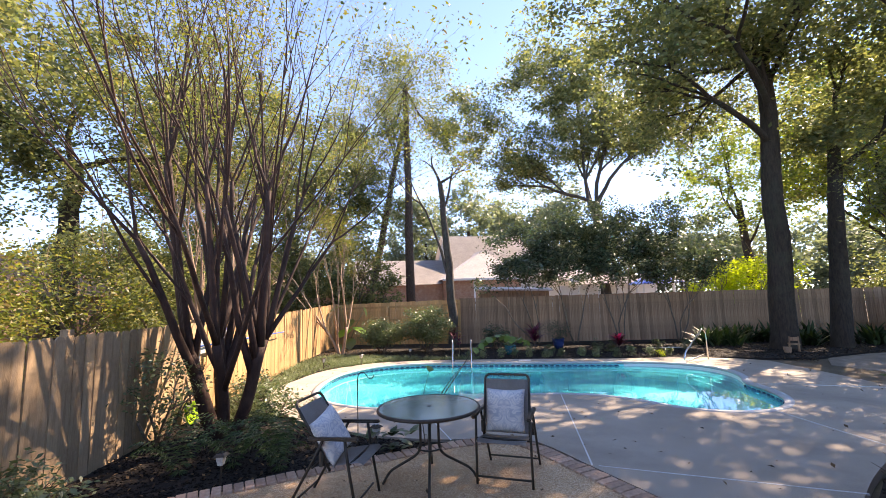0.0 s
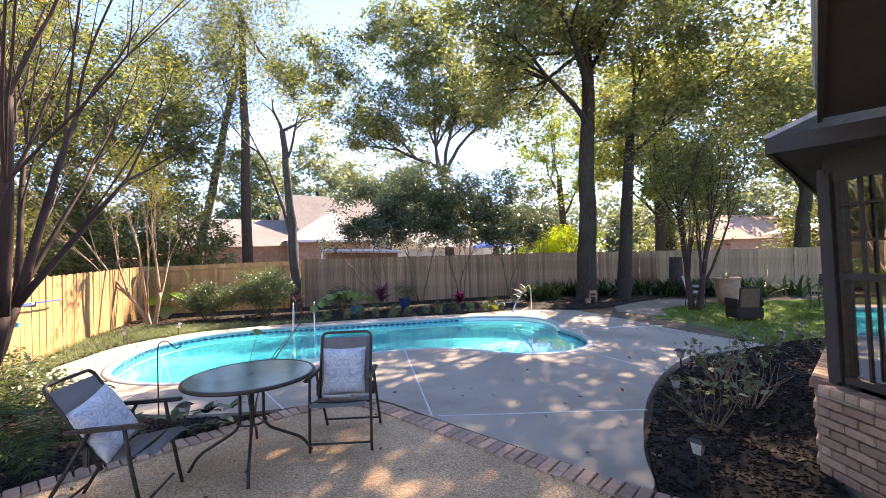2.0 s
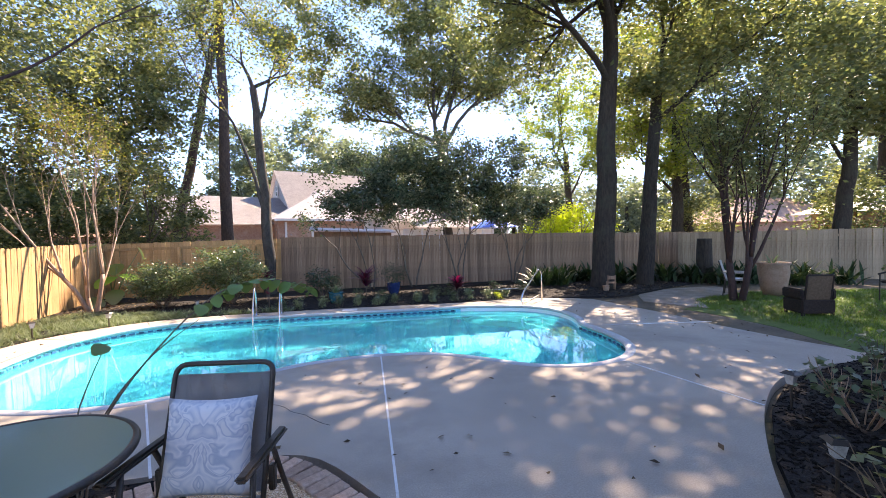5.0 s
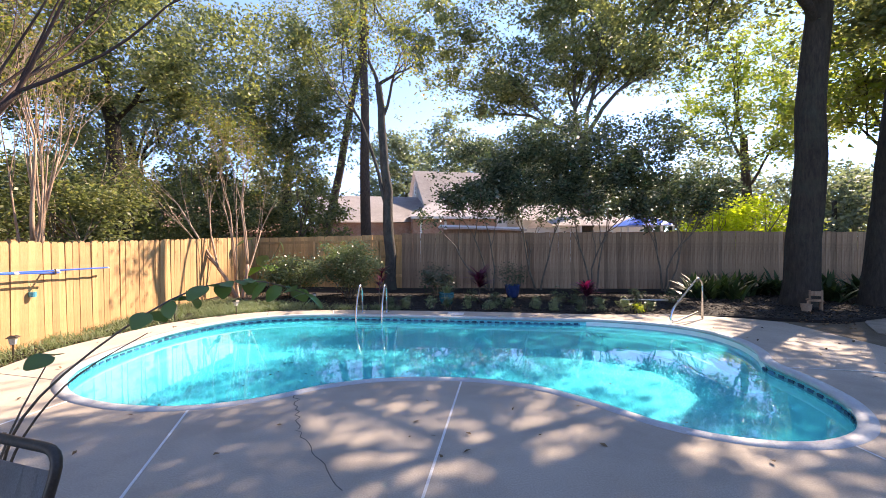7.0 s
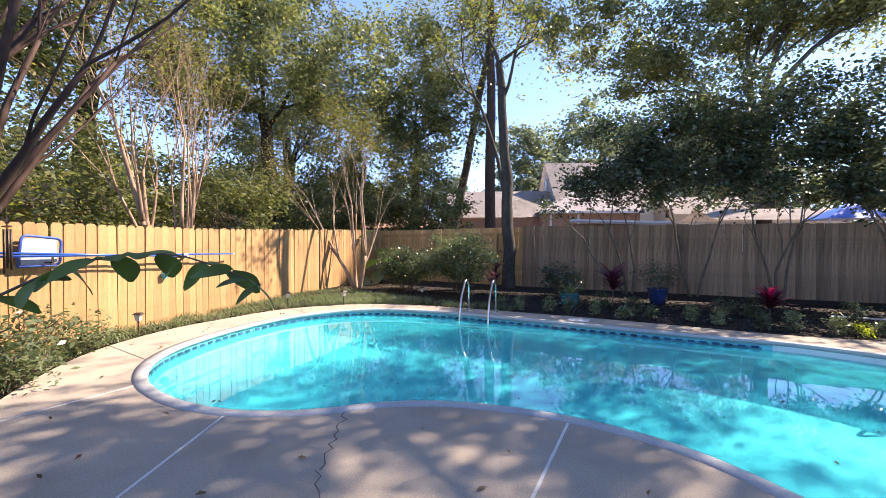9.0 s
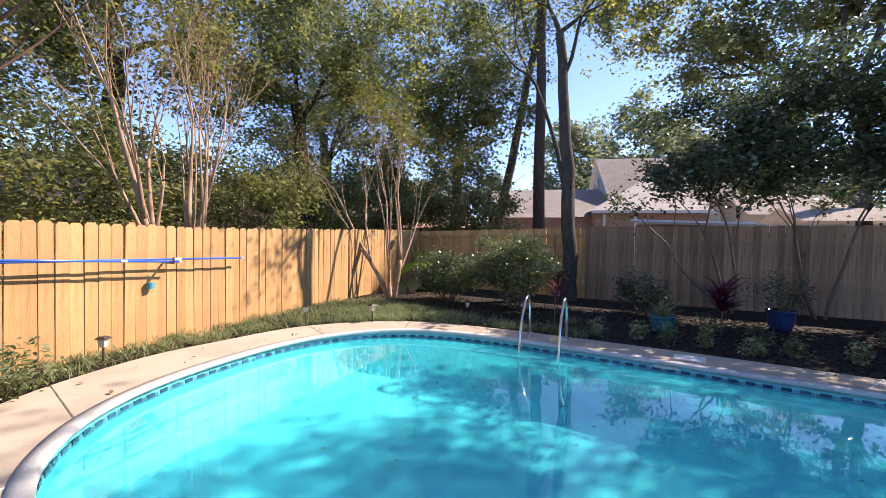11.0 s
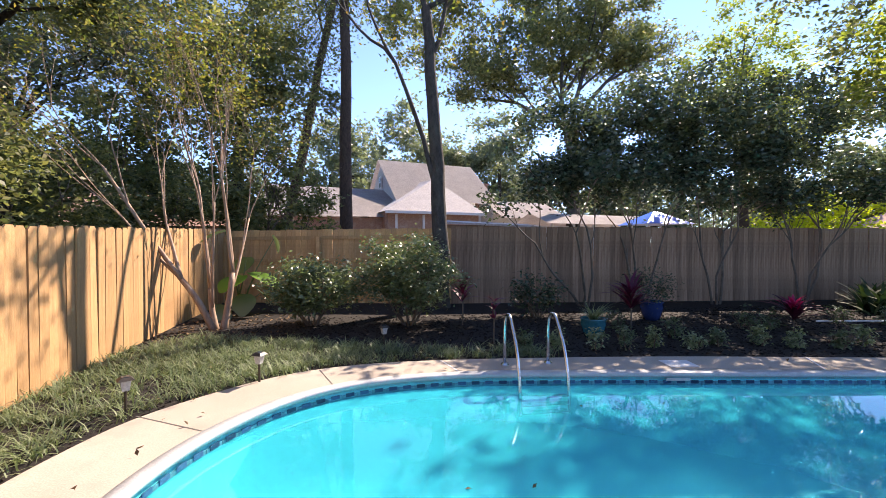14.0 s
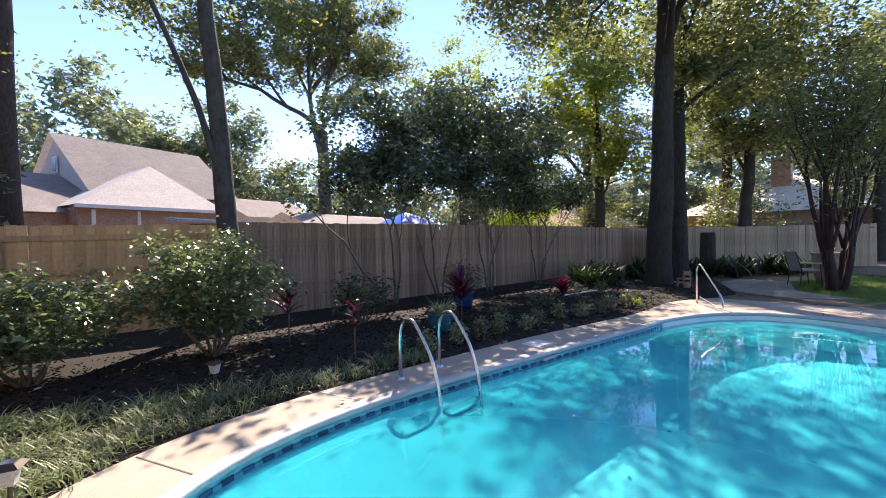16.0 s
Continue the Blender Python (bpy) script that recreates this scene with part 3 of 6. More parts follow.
def leaf_mesh(seed, centres, per, reach, size, aspect=0.5, droop=0.25, flat=0.6, deep=0.75, corners=4):
    """Many leaves scattered round the centres: folded diamonds, or three-cornered ones for crowns far off."""
    g = np.random.RandomState(seed)
    c = np.asarray(centres, float).reshape(-1, 3)
    swell = np.repeat(g.uniform(0.6, 1.35, len(c)), per)[:, None]
    c = np.repeat(c, per, axis=0)
    n = len(c)
    c = c + g.normal(0, 1, (n, 3)) * np.asarray(reach) * np.array([1, 1, deep]) * swell
    a = g.uniform(0, 2 * np.pi, n)
    tip = np.stack([np.cos(a), np.sin(a), g.normal(-droop, 0.45, n)], 1)
    tip /= np.linalg.norm(tip, axis=1)[:, None]
    nrm = np.stack([g.normal(0, flat, n), g.normal(0, flat, n), np.ones(n)], 1)
    side = np.cross(tip, nrm)
    side /= np.linalg.norm(side, axis=1)[:, None]
    up = np.cross(side, tip)
    s = (size * g.uniform(0.6, 1.3, n))[:, None]
    w = s * aspect * 0.5
    if corners == 3:
        v = np.stack([c - side * w, c + tip * s, c + side * w + up * s * 0.1], 1).reshape(-1, 3)
    else:
        v = np.stack([c, c + tip * s * 0.45 + side * w + up * s * 0.08, c + tip * s, c + tip * s * 0.45 - side * w + up * s * 0.08], 1).reshape(-1, 3)
    me = bpy.data.meshes.new("leaves")
    me.vertices.add(corners * n)
    me.vertices.foreach_set("co", v.ravel())
    me.loops.add(corners * n)
    me.loops.foreach_set("vertex_index", np.arange(corners * n))
    me.polygons.add(n)
    me.polygons.foreach_set("loop_start", np.arange(n) * corners)
    me.update(calc_edges=True)
    return me


def leaves(name, me, material, parent, label="", kind=""):
    me.materials.append(material)
    ob = new(name, me)
    ob.parent = parent
    return tagged(ob, label, kind=kind)


def clumps(rng, n, centre, radii, hollow=0.45, cut=0.0, seed=0):
    """Clump centres in an uneven ellipsoid, with gaps at two scales."""
    out = []
    big = max(radii)
    for tries in range(n * 40):
        d = Vector((rng.gauss(0, 1), rng.gauss(0, 1), rng.gauss(0, 1))).normalized()
        r = hollow + (1 - hollow) * rng.random() ** 0.6
        r *= 1 + 0.34 * noise.noise(d * 1.9 + Vector((seed * 3.1, 0, 0)))
        p = Vector((d.x * radii[0] * r, d.y * radii[1] * r, d.z * radii[2] * r))
        if noise.noise(p * (2.2 / big) + Vector((seed, seed * 2, 5))) < cut - 0.2:
            continue
        if big > 1.0 and noise.noise(Vector((p.x * 0.8, p.y * 0.8, p.z * 1.3)) + Vector((9, seed, seed * 1.7))) < cut - 0.08:
            continue
        out.append(tuple(Vector(centre) + p))
        if len(out) == n:
            break
    return out


def fan(rng, start, way, radius, levels, limbs_out, twigs, tips, sides=8, order=0):
    """Stems by levels of (length, forks, spread, wander, taper); the first two orders are gathered one by one."""
    length, kids, spread, wander, taper = levels[0]
    segs = 6 if len(levels) > 1 else 4
    pts, rad, d = branch(rng, start, way, length * rng.uniform(0.8, 1.2), radius, radius * taper, 0.03, wander, segs)
    if order < 2:
        limbs_out.append((order, tube(pts, rad, max(3, sides), True)))
    else:
        tube(pts, rad, max(3, sides), False, twigs)
    if len(levels) <= 2:
        tips += [(p, d) for p in pts[2:]]
    if len(levels) == 1:
        return
    for k in range(kids):
        side = Vector((rng.gauss(0, 1), rng.gauss(0, 1), rng.gauss(0, 0.4)))
        side = (side - d * side.dot(d)).normalized()
        at = pts[-1] if k < 2 else pts[rng.randint(segs - 3, segs)]
        on = k == 0 and order == 0
        fan(rng, at, (d + side * spread * (0.25 if on else rng.uniform(0.45, 1.25))).normalized(), radius * taper * (0.97 if on else rng.uniform(0.6, 0.85)), levels[1:], limbs_out, twigs, tips, sides - 1, order + 1)


def crape_myrtle(at, label, seed, stems, levels, lean, bark, leaf_n, leaf_reach, leaf_size, r0, foot, out, material=L_CRAPE):
    """Several trunks from one foot that fan out into twigs, thinly leaved."""
    t = thing("crape_myrtle", at, label, "tree")
    rng = random.Random(seed)
    tips, twigs = [], ([], [])
    for k in range(stems):
        a = 2 * math.pi * k / stems + rng.uniform(-0.3, 0.3)
        w = Vector((math.cos(a) * out + lean[0], math.sin(a) * out + lean[1], 1)).normalized()
        stem = []
        fan(rng, Vector((math.cos(a) * foot, math.sin(a) * foot, -0.1)), w, r0 * rng.uniform(0.8, 1.15), levels, stem, twigs, tips)
        trunk = part("trunk", stem[0][1], bark, t, smooth=True)
        for order, wood in stem[1:]:
            part("limb", wood, bark, trunk, smooth=True)
    tagged(part("brushwood", twigs, bark, t, smooth=True), kind="stuff")
    pts = [tuple(p) for p, d in tips]
    leaves("crown", leaf_mesh(seed, rng.sample(pts, min(len(pts), leaf_n[0])), leaf_n[1], leaf_reach, leaf_size, 0.45, flat=1.1), material, t, "sparse yellowing leaves")
    return t


def tall_tree(name, at, label, seed, trunk, radius, crown, bark, leaf, clump_n, per, reach, size, lean=(0, 0), flare=1.6, forks=5, cut=0.0, hollow=0.35, limb_depth=3, spread=0.55, bare=0.5, limb_r=0.45):
    """A single trunk to a height, forked limbs into a crown of leaf clumps; crown: list of (centre, radii)."""
    t = thing(name, at, label, "tree")
    rng = random.Random(seed)
    tips = []
    n = 10
    pts = [Vector((lean[0] * (i / n) ** 1.1 * trunk + rng.gauss(0, 0.03), lean[1] * (i / n) ** 1.1 * trunk + rng.gauss(0, 0.03), -0.25 + (trunk + 0.25) * i / n)) for i in range(n + 1)]
    rad = [radius * (1 - 0.45 * i / n) for i in range(n + 1)]
    pts.insert(1, pts[0].lerp(pts[1], 0.35))
    rad.insert(1, radius * 1.12)
    rad[0] = radius * flare
    stem = part("trunk", tube(pts, rad, 14, False), bark, t, smooth=True)
    targets = clumps(rng, forks, *crown[0], seed=seed) if len(crown) == 1 else [c for c, r in crown][:forks]
    for c in targets:
        s = pts[-1] if rng.random() < 0.5 else pts[rng.randint(int(n * bare), n)]
        w = Vector(c) - s
        wood = ([], [])
        limbs(rng, s, w + Vector((0, 0, 0.15 * w.length)), w.length * 0.55, rad[-1] * limb_r * rng.uniform(0.85, 1.2), limb_depth, wood, tips, spread, 0.02, 0.1, (2, 3), 0.66, 7, 0.62)
        part("limb", wood, bark, stem, smooth=True)
    cs = []
    tot = sum(r[0] * r[1] * r[2] for c, r in crown) or 1
    for i, (c, r) in enumerate(crown):
        cs += clumps(rng, max(4, int(clump_n * r[0] * r[1] * r[2] / tot)), c, r, hollow, cut, seed + i)
    ends = [tuple(p) for p, d in tips if p.z > trunk * 0.6]
    cs += rng.sample(ends, min(len(ends), clump_n // 5))
    leaves("crown", leaf_mesh(seed, cs, per, reach, size, 0.66 if size > 0.17 else 0.5, flat=1.3, deep=0.7, corners=3 if size > 0.17 else 4), leaf, t)
    return t


def leaf_wall(name, at, label, seed, boxes, leaf, clump_n, per, reach, size, stems=6, category="tree", cut=0.05, bark=M_TWIG):
    """A dense evergreen or thicket: several crowns down to the ground, on thin stems."""
    t = thing(name, at, label, category)
    rng = random.Random(seed)
    tips = []
    for k in range(stems):
        wood = ([], [])
        c, r = boxes[k % len(boxes)]
        s = Vector((c[0] + rng.uniform(-0.5, 0.5) * r[0], c[1] + rng.uniform(-0.5, 0.5) * r[1], -0.15))
        e = Vector(c) + Vector((rng.uniform(-0.5, 0.5) * r[0], rng.uniform(-0.5, 0.5) * r[1], rng.uniform(0, 0.6) * r[2]))
        limbs(rng, s, e - s, (e - s).length * 0.6, 0.02 + 0.012 * r[2], 3, wood, tips, 0.4, 0.03, 0.08)
        part("stem", wood, bark, t, smooth=True)
    cs = []
    tot = sum(r[0] * r[1] * r[2] for c, r in boxes)
    for i, (c, r) in enumerate(boxes):
        cs += clumps(rng, max(6, int(clump_n * r[0] * r[1] * r[2] / tot)), c, r, 0.35, cut, seed + i)
    leaves("foliage", leaf_mesh(seed, cs, per, reach, size, 0.66 if size > 0.14 else 0.5, flat=1.3, deep=0.7, corners=3 if size > 0.14 else 4), leaf, t)
    return t


BIG = [(1.3, 5, 0.46, 0.05, 0.75), (2.4, 3, 0.34, 0.03, 0.5), (1.7, 3, 0.36, 0.05, 0.5), (1.2, 3, 0.5, 0.07, 0.45), (0.8, 0, 0, 0.08, 0.4)]
TAN = [(0.9, 3, 0.34, 0.05, 0.66), (1.9, 3, 0.26, 0.03, 0.5), (1.4, 3, 0.4, 0.05, 0.5), (1.0, 3, 0.55, 0.07, 0.45), (0.7, 0, 0, 0.08, 0.4)]
# by the patio, dark stems
crape_myrtle((-3.3, 4.5, 0), "dark-stemmed multi-trunk crape myrtle with few leaves", 14, 5, BIG, (0.07, 0.0), M_CRAPE_DARK, (1300, 9), 0.22, 0.06, 0.095, 0.14, 0.23)
# in the corner of the fence
crape_myrtle((-4.55, 13.6, 0), "tan-barked multi-trunk crape myrtle in the fence corner", 23, 3, TAN, (-0.17, -0.04), M_CRAPE, (420, 12), 0.18, 0.07, 0.06, 0.08, 0.26)
# behind the west fence
crape_myrtle((-6.75, 9.65, -0.05), "tall tan-barked crape myrtle behind the west fence", 37, 5, [(1.7, 3, 0.22, 0.04, 0.8)] + TAN[1:], (-0.05, 0), M_CRAPE, (260, 8), 0.2, 0.08, 0.065, 0.16, 0.16)
# on the lawn
crape_myrtle((10.75, 8.25, -0.1), "brown multi-trunk crape myrtle at the edge of the lawn", 41, 4, [(1.3, 3, 0.3, 0.05, 0.75), (1.8, 3, 0.4, 0.04, 0.55), (1.4, 3, 0.5, 0.06, 0.5), (0.9, 0, 0, 0.08, 0.4)], (0.06, 0.02), M_CRAPE_DARK, (700, 24), 0.3, 0.10, 0.08, 0.1, 0.14, L_OAK)

# the two big trunks by the deck
# several lobes, mostly out of view, are added to shade fence, deck and pool
tall_tree("oak_tree", (9.7, 11.85, -0.2), "tall dark-barked oak standing beside the pool deck", 51, 9.4, 0.36, [((-3.3, -0.4, 9.6), (2.5, 1.8, 1.6)), ((-5.2, -0.3, 11.3), (2.8, 2.4, 1.6)), ((-1.2, -1.4, 10.6), (3.2, 3.2, 2.4)), ((2.2, -2.0, 11.0), (3.4, 3.4, 2.6)), ((-3.6, -2.6, 8.8), (2.2, 2.2, 1.5)), ((0.5, -1.0, 13), (3.2, 3.0, 2.2)), ((-2.2, 1.2, 7.0), (1.4, 1.4, 1.5)), ((-3.4, -5.2, 10.6), (2.4, 2.4, 1.7)), ((1.0, -5.5, 9.5), (2.6, 2.6, 1.8)), ((-1.6, 3.6, 10.0), (2.6, 2.0, 1.8)), ((1.2, 3.4, 10.8), (2.6, 2.2, 2.0)), ((-1.0, 4.2, 9.6), (2.6, 1.8, 1.5)), ((1.4, 4.6, 10.0), (2.4, 1.8, 1.5))],
          M_BARK, L_OAK, 680, 64, 0.33, 0.165, lean=(0.04, -0.02), forks=11, cut=0.08, bare=0.82)
# last lobe is added to shade the right of the deck and fill sky
tall_tree("oak_tree", (11.27, 11.85, -0.2), "dark leaning oak behind the first oak", 52, 7.0, 0.28, [((1.5, 0.2, 10.0), (3.4, 3.4, 2.8)), ((3.2, -2.6, 7.6), (3.0, 3.0, 2.4)), ((0.2, -1.0, 6.4), (1.8, 1.8, 1.6)), ((3.2, 1.4, 9.0), (2.6, 2.4, 2.0))],
          M_BARK, L_OAK, 330, 64, 0.33, 0.165, lean=(0.13, 0.02), forks=3, cut=0.02, bare=0.8)
# slim tree on the fence line
tall_tree("slim_tree", (-0.42, 15.55, -0.05), "slim grey-barked tree with thin limbs and few leaves at the fence", 53, 6.8, 0.2, [((-0.9, 0.2, 8.0), (1.2, 1.0, 2.2)), ((0.9, -0.2, 7.2), (1.3, 1.0, 2.0)), ((-1.7, 0.3, 8.4), (1.5, 1.2, 1.2)), ((0.2, 0.3, 8.8), (1.6, 1.3, 1.4))],
          M_GREYBARK, L_CRAPE, 120, 10, 0.24, 0.11, lean=(-0.05, 0.0), forks=4, flare=1.3, spread=0.4, bare=0.5, limb_r=0.6)
# pines behind the fence
for (x, y), h, r, ln, sd in (((-3.7, 26.0), 17.0, 0.33, (0, 0), 61), ((-8.0, 31.0), 17.0, 0.33, (0.2, 0), 62)):
    tall_tree("pine_tree", (x, y, -0.1), "tall straight dark pine trunk behind the fence", sd, h, r, [((0, 0, h + 0.5), (3.6, 3.6, 3.0)), ((1.5, 0.5, h - 3.5), (2.4, 2.4, 1.6)), ((-1.8, 0, h - 5.5), (2.2, 2.2, 1.4))], M_PINEBARK, L_OAK, 110, 120, 0.5, 0.17, lean=ln, forks=3, flare=1.25)
# broad oak behind the back fence
tall_tree("oak_tree", (12.1, 36.0, -0.1), "broad spreading oak with forked limbs behind the back fence", 71, 10.0, 0.6, [((-4.0, 0, 15.5), (4.5, 3.5, 3.0)), ((4.5, 0, 16.5), (4.2, 3.5, 2.8)), ((0, 0, 19.5), (6.5, 3.5, 3.2)), ((-7.8, -1, 14.2), (3.4, 2.8, 2.4)), ((-2.0, 0, 23.5), (7.0, 3.5, 3.2)), ((-11.0, 0, 18.5), (4.6, 3.2, 3.6))],
          M_GREYBARK, L_OAK, 560, 76, 0.48, 0.27, forks=5, cut=0.1, bare=0.8, limb_r=0.62)
# glossy dark evergreens along the back fence
for i, (x, y, h, wd) in enumerate(((2.8, 15.15, 5.5, 1.8), (4.3, 15.2, 5.6, 1.8), (6.0, 15.0, 5.7, 1.9), (8.0, 14.75, 5.3, 2.1))):
    t = thing("evergreen_tree", (x, y, -0.05), "dark glossy-leaved multi-stemmed evergreen before the back fence", "tree", "evergreens along the back fence")
    rng = random.Random(80 + i)
    tips = []
    for k in range(3):
        wood = ([], [])
        a = 2 * math.pi * k / 3 + rng.uniform(-0.6, 0.6)
        limbs(rng, (math.cos(a) * 0.08, math.sin(a) * 0.05, -0.05), (math.cos(a) * 0.33, math.sin(a) * 0.2, 1), 1.9, 0.032, 4, wood, tips, 0.5, 0.04, 0.14, (2, 3), 0.55, 6)
        part("trunk", wood, M_TWIG, t, smooth=True)
    cs = clumps(rng, 300, (0, -0.1, h - 1.7), (wd, 1.3, 1.6), 0.2, 0.02, 80 + i) + [tuple(p) for p, d in tips[::3] if p.z > 2.2]
    leaves("crown", leaf_mesh(80 + i, cs, 36, 0.16, 0.105, 0.6, flat=1.1), L_DARK, t)

# bright lime shrub behind the gap in the fence
leaf_wall("lime_shrub", (13.5, 18.9, -0.1), "bright lime-yellow shrub behind the back fence", 91, [((0, 0, 2.3), (1.5, 1.2, 1.4)), ((-1.7, 0, 1.8), (1.1, 1, 1.2)), ((1.6, 0, 1.8), (1.1, 1, 1.2))], L_LIME, 190, 40, 0.22, 0.14, 5, "shrub")

# thicket and evergreens behind the west fence
leaf_wall("evergreen_thicket", (-9.5, 13.0, -0.1), "dense green thicket behind the west fence", 101, [((0, 0, 2.4), (2.0, 2.6, 2.2)), ((-1, 4.5, 2.6), (2.2, 2.4, 2.2)), ((0.4, -4.2, 2.2), (2.0, 2.4, 2.0)), ((1.0, 8.0, 2.4), (2.0, 2.0, 2.0))], L_OAK, 560, 84, 0.25, 0.13, 12)
leaf_wall("evergreen_thicket", (-8.2, 3.5, -0.1), "yellowish twiggy hedge behind the west fence", 102, [((0, 0, 2.0), (2.2, 2.6, 1.9)), ((0.2, -4.0, 2.0), (2.2, 2.6, 1.9)), ((-0.6, 3.6, 1.8), (2.0, 2.0, 1.7))], L_CRAPE, 330, 90, 0.27, 0.085, 14)
leaf_wall("evergreen_thicket", (-6.5, 23.0, -0.1), "dark evergreen thicket behind the fence corner", 103, [((0, 0, 3.2), (2.6, 2.2, 3.0)), ((-4.6, -1, 3.6), (2.8, 2.4, 3.4)), ((-8, -3, 3.4), (2.8, 2.4, 3.2))], L_OAK, 430, 84, 0.33, 0.18, 12)
leaf_wall("evergreen_thicket", (24.0, 13.0, -0.1), "dark understory shrubs beyond the east fence", 104, [((0, 0, 2.2), (2.5, 2.5, 2.2)), ((-2.0, 7.0, 2.4), (2.5, 2.5, 2.2)), ((3, -6, 2.4), (2.6, 2.6, 2.4))], L_OAK, 170, 110, 0.42, 0.16, 8)

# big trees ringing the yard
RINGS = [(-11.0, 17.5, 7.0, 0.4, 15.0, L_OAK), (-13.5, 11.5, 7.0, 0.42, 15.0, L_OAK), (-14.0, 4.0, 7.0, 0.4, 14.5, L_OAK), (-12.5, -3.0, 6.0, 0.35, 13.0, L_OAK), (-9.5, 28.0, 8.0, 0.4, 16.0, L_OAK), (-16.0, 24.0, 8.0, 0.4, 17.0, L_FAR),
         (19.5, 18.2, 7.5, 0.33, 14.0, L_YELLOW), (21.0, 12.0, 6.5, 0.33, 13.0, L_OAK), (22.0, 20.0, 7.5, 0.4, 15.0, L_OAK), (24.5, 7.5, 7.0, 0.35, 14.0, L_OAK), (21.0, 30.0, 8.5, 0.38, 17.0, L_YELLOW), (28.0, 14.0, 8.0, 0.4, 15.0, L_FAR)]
for i, (x, y, tr, r, top, lf) in enumerate(RINGS):
    rng = random.Random(200 + i)
    s = top / 15
    cr = [((rng.uniform(-1, 1), rng.uniform(-1, 1), top - 3.5 * s), (3.8 * s, 3.8 * s, 3.2 * s)), ((rng.uniform(-3.2, -2) * s, rng.uniform(-2, 2), top - 6.5 * s), (2.8 * s, 2.8 * s, 2.2 * s)), ((rng.uniform(2, 3.2) * s, rng.uniform(-2, 2), top - 6.8 * s), (2.8 * s, 2.8 * s, 2.2 * s)), ((rng.uniform(-1, 1), rng.uniform(-3, -1), top - 8.5 * s), (2.4 * s, 2.4 * s, 1.8 * s))]
    tall_tree("background_tree", (x, y, -0.1), "tall leafy tree behind the garden fence" if lf is not L_YELLOW else "tall yellow-green leafy tree behind the fence", 300 + i, tr, r, cr, M_BARK, lf, 250 if x < 5 else 150, 120 if x < -10 else 74, 0.38, 0.165 if x < -10 else 0.22, lean=(rng.uniform(-0.08, 0.08), rng.uniform(-0.06, 0.06)), forks=4, cut=0.06, bare=0.6)
# far woods
rng = random.Random(7)
vs_c, wood = [], ([], [])
woods = thing("far_woods", (0, 0, 0), "hazy far line of oaks and pines", "trees", kind="stuff")
for i in range(74):
    a = radians(-95 + 190 * i / 73 + rng.uniform(-2, 2))
    d = rng.uniform(62, 85)
    h = rng.uniform(18, 23) if -0.22 < a < 0.24 else rng.uniform(9, 15)
    c = (math.sin(a) * d, math.cos(a) * d + 5, h * 0.54)
    tube([(c[0], c[1], -1), (c[0], c[1], h * 0.6)], [0.4, 0.25], 6, False, wood)
    vs_c += clumps(rng, int(2.6 * h), c, (5.2, 5.2, h * 0.5), 0.4, 0.0, i)
part("trunks", wood, M_BARK, woods)
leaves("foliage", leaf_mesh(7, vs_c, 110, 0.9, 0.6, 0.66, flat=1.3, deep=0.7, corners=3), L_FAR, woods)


# ---- own house: bay window, wall, eaves ----
HU, HV = Vector((0.857, 0.515, 0)), Vector((-0.515, 0.857, 0))
HRZ = math.degrees(math.atan2(HU.y, HU.x))
FU, FV = Vector((0.892, 0.451, 0)), Vector((-0.451, 0.892, 0))
FRZ = math.degrees(math.atan2(FU.y, FU.x))
BAY = Vector((3.95, 1.1, 0))
PANEL = Vector((-0.28, -0.96, 0))
PRZ = math.degrees(math.atan2(PANEL.y, PANEL.x))
P_IN = BAY + PANEL * 1.75
house = thing("house", (0, 0, 0), "brick house with bay window and brown eaves", "house")


def wall_box(name, a, b, z0, z1, thick, material, parent, side=1, label=""):
    d = Vector(b) - Vector(a)
    rz = math.degrees(math.atan2(d.y, d.x))
    bm = bmesh.new()
    m = pose(a[0], a[1], z0, 0, 0, rz) @ Matrix.Translation((d.length / 2, side * thick / 2, (z1 - z0) / 2)) @ Matrix.Diagonal((d.length, thick, z1 - z0, 1))
    bmesh.ops.create_cube(bm, size=1, matrix=m)
    return part(name, bm, material, parent, label)


FRONT_END = BAY + FU * 3.1
INNER_END = P_IN - HU * 6.0
# low brick base of the bay, walls behind
base_side = wall_box("bay_base", P_IN, BAY, -0.1, 0.56, 0.16, M_MORTAR, house, -1, "brick base under the bay window")
base_front = wall_box("bay_base", BAY + FU * 0.06, FRONT_END, -0.1, 0.56, 0.16, M_MORTAR, house, -1, "brick base under the bay window")
wall_box("wall", P_IN, INNER_END, -0.1, 2.5, 0.2, M_BRICK, house, 1, "brown brick wall")
wall_box("wall", FRONT_END, FRONT_END - FV * 4, -0.1, 2.6, 0.2, M_BRICK, house, -1, "brown brick wall")
wall_box("wall", P_IN + Vector((0.35, 0.1, 0)), P_IN + HU * 4.4 + Vector((0.35, 0.1, 0)) - HV * 0.6, -0.1, 2.5, 0.1, M_SOFFIT, house, -1, "inner wall behind the bay glass")
BAYW = BAY + PANEL * 0.14 + HU * 0.16
wall_box("header", P_IN + HU * 0.12, BAYW, 2.12, 2.42, 0.12, M_TRIM, house, -1)
wall_box("header", BAYW + FU * 0.06, FRONT_END - FV * 0.1, 2.12, 2.42, 0.12, M_TRIM, house, -1)


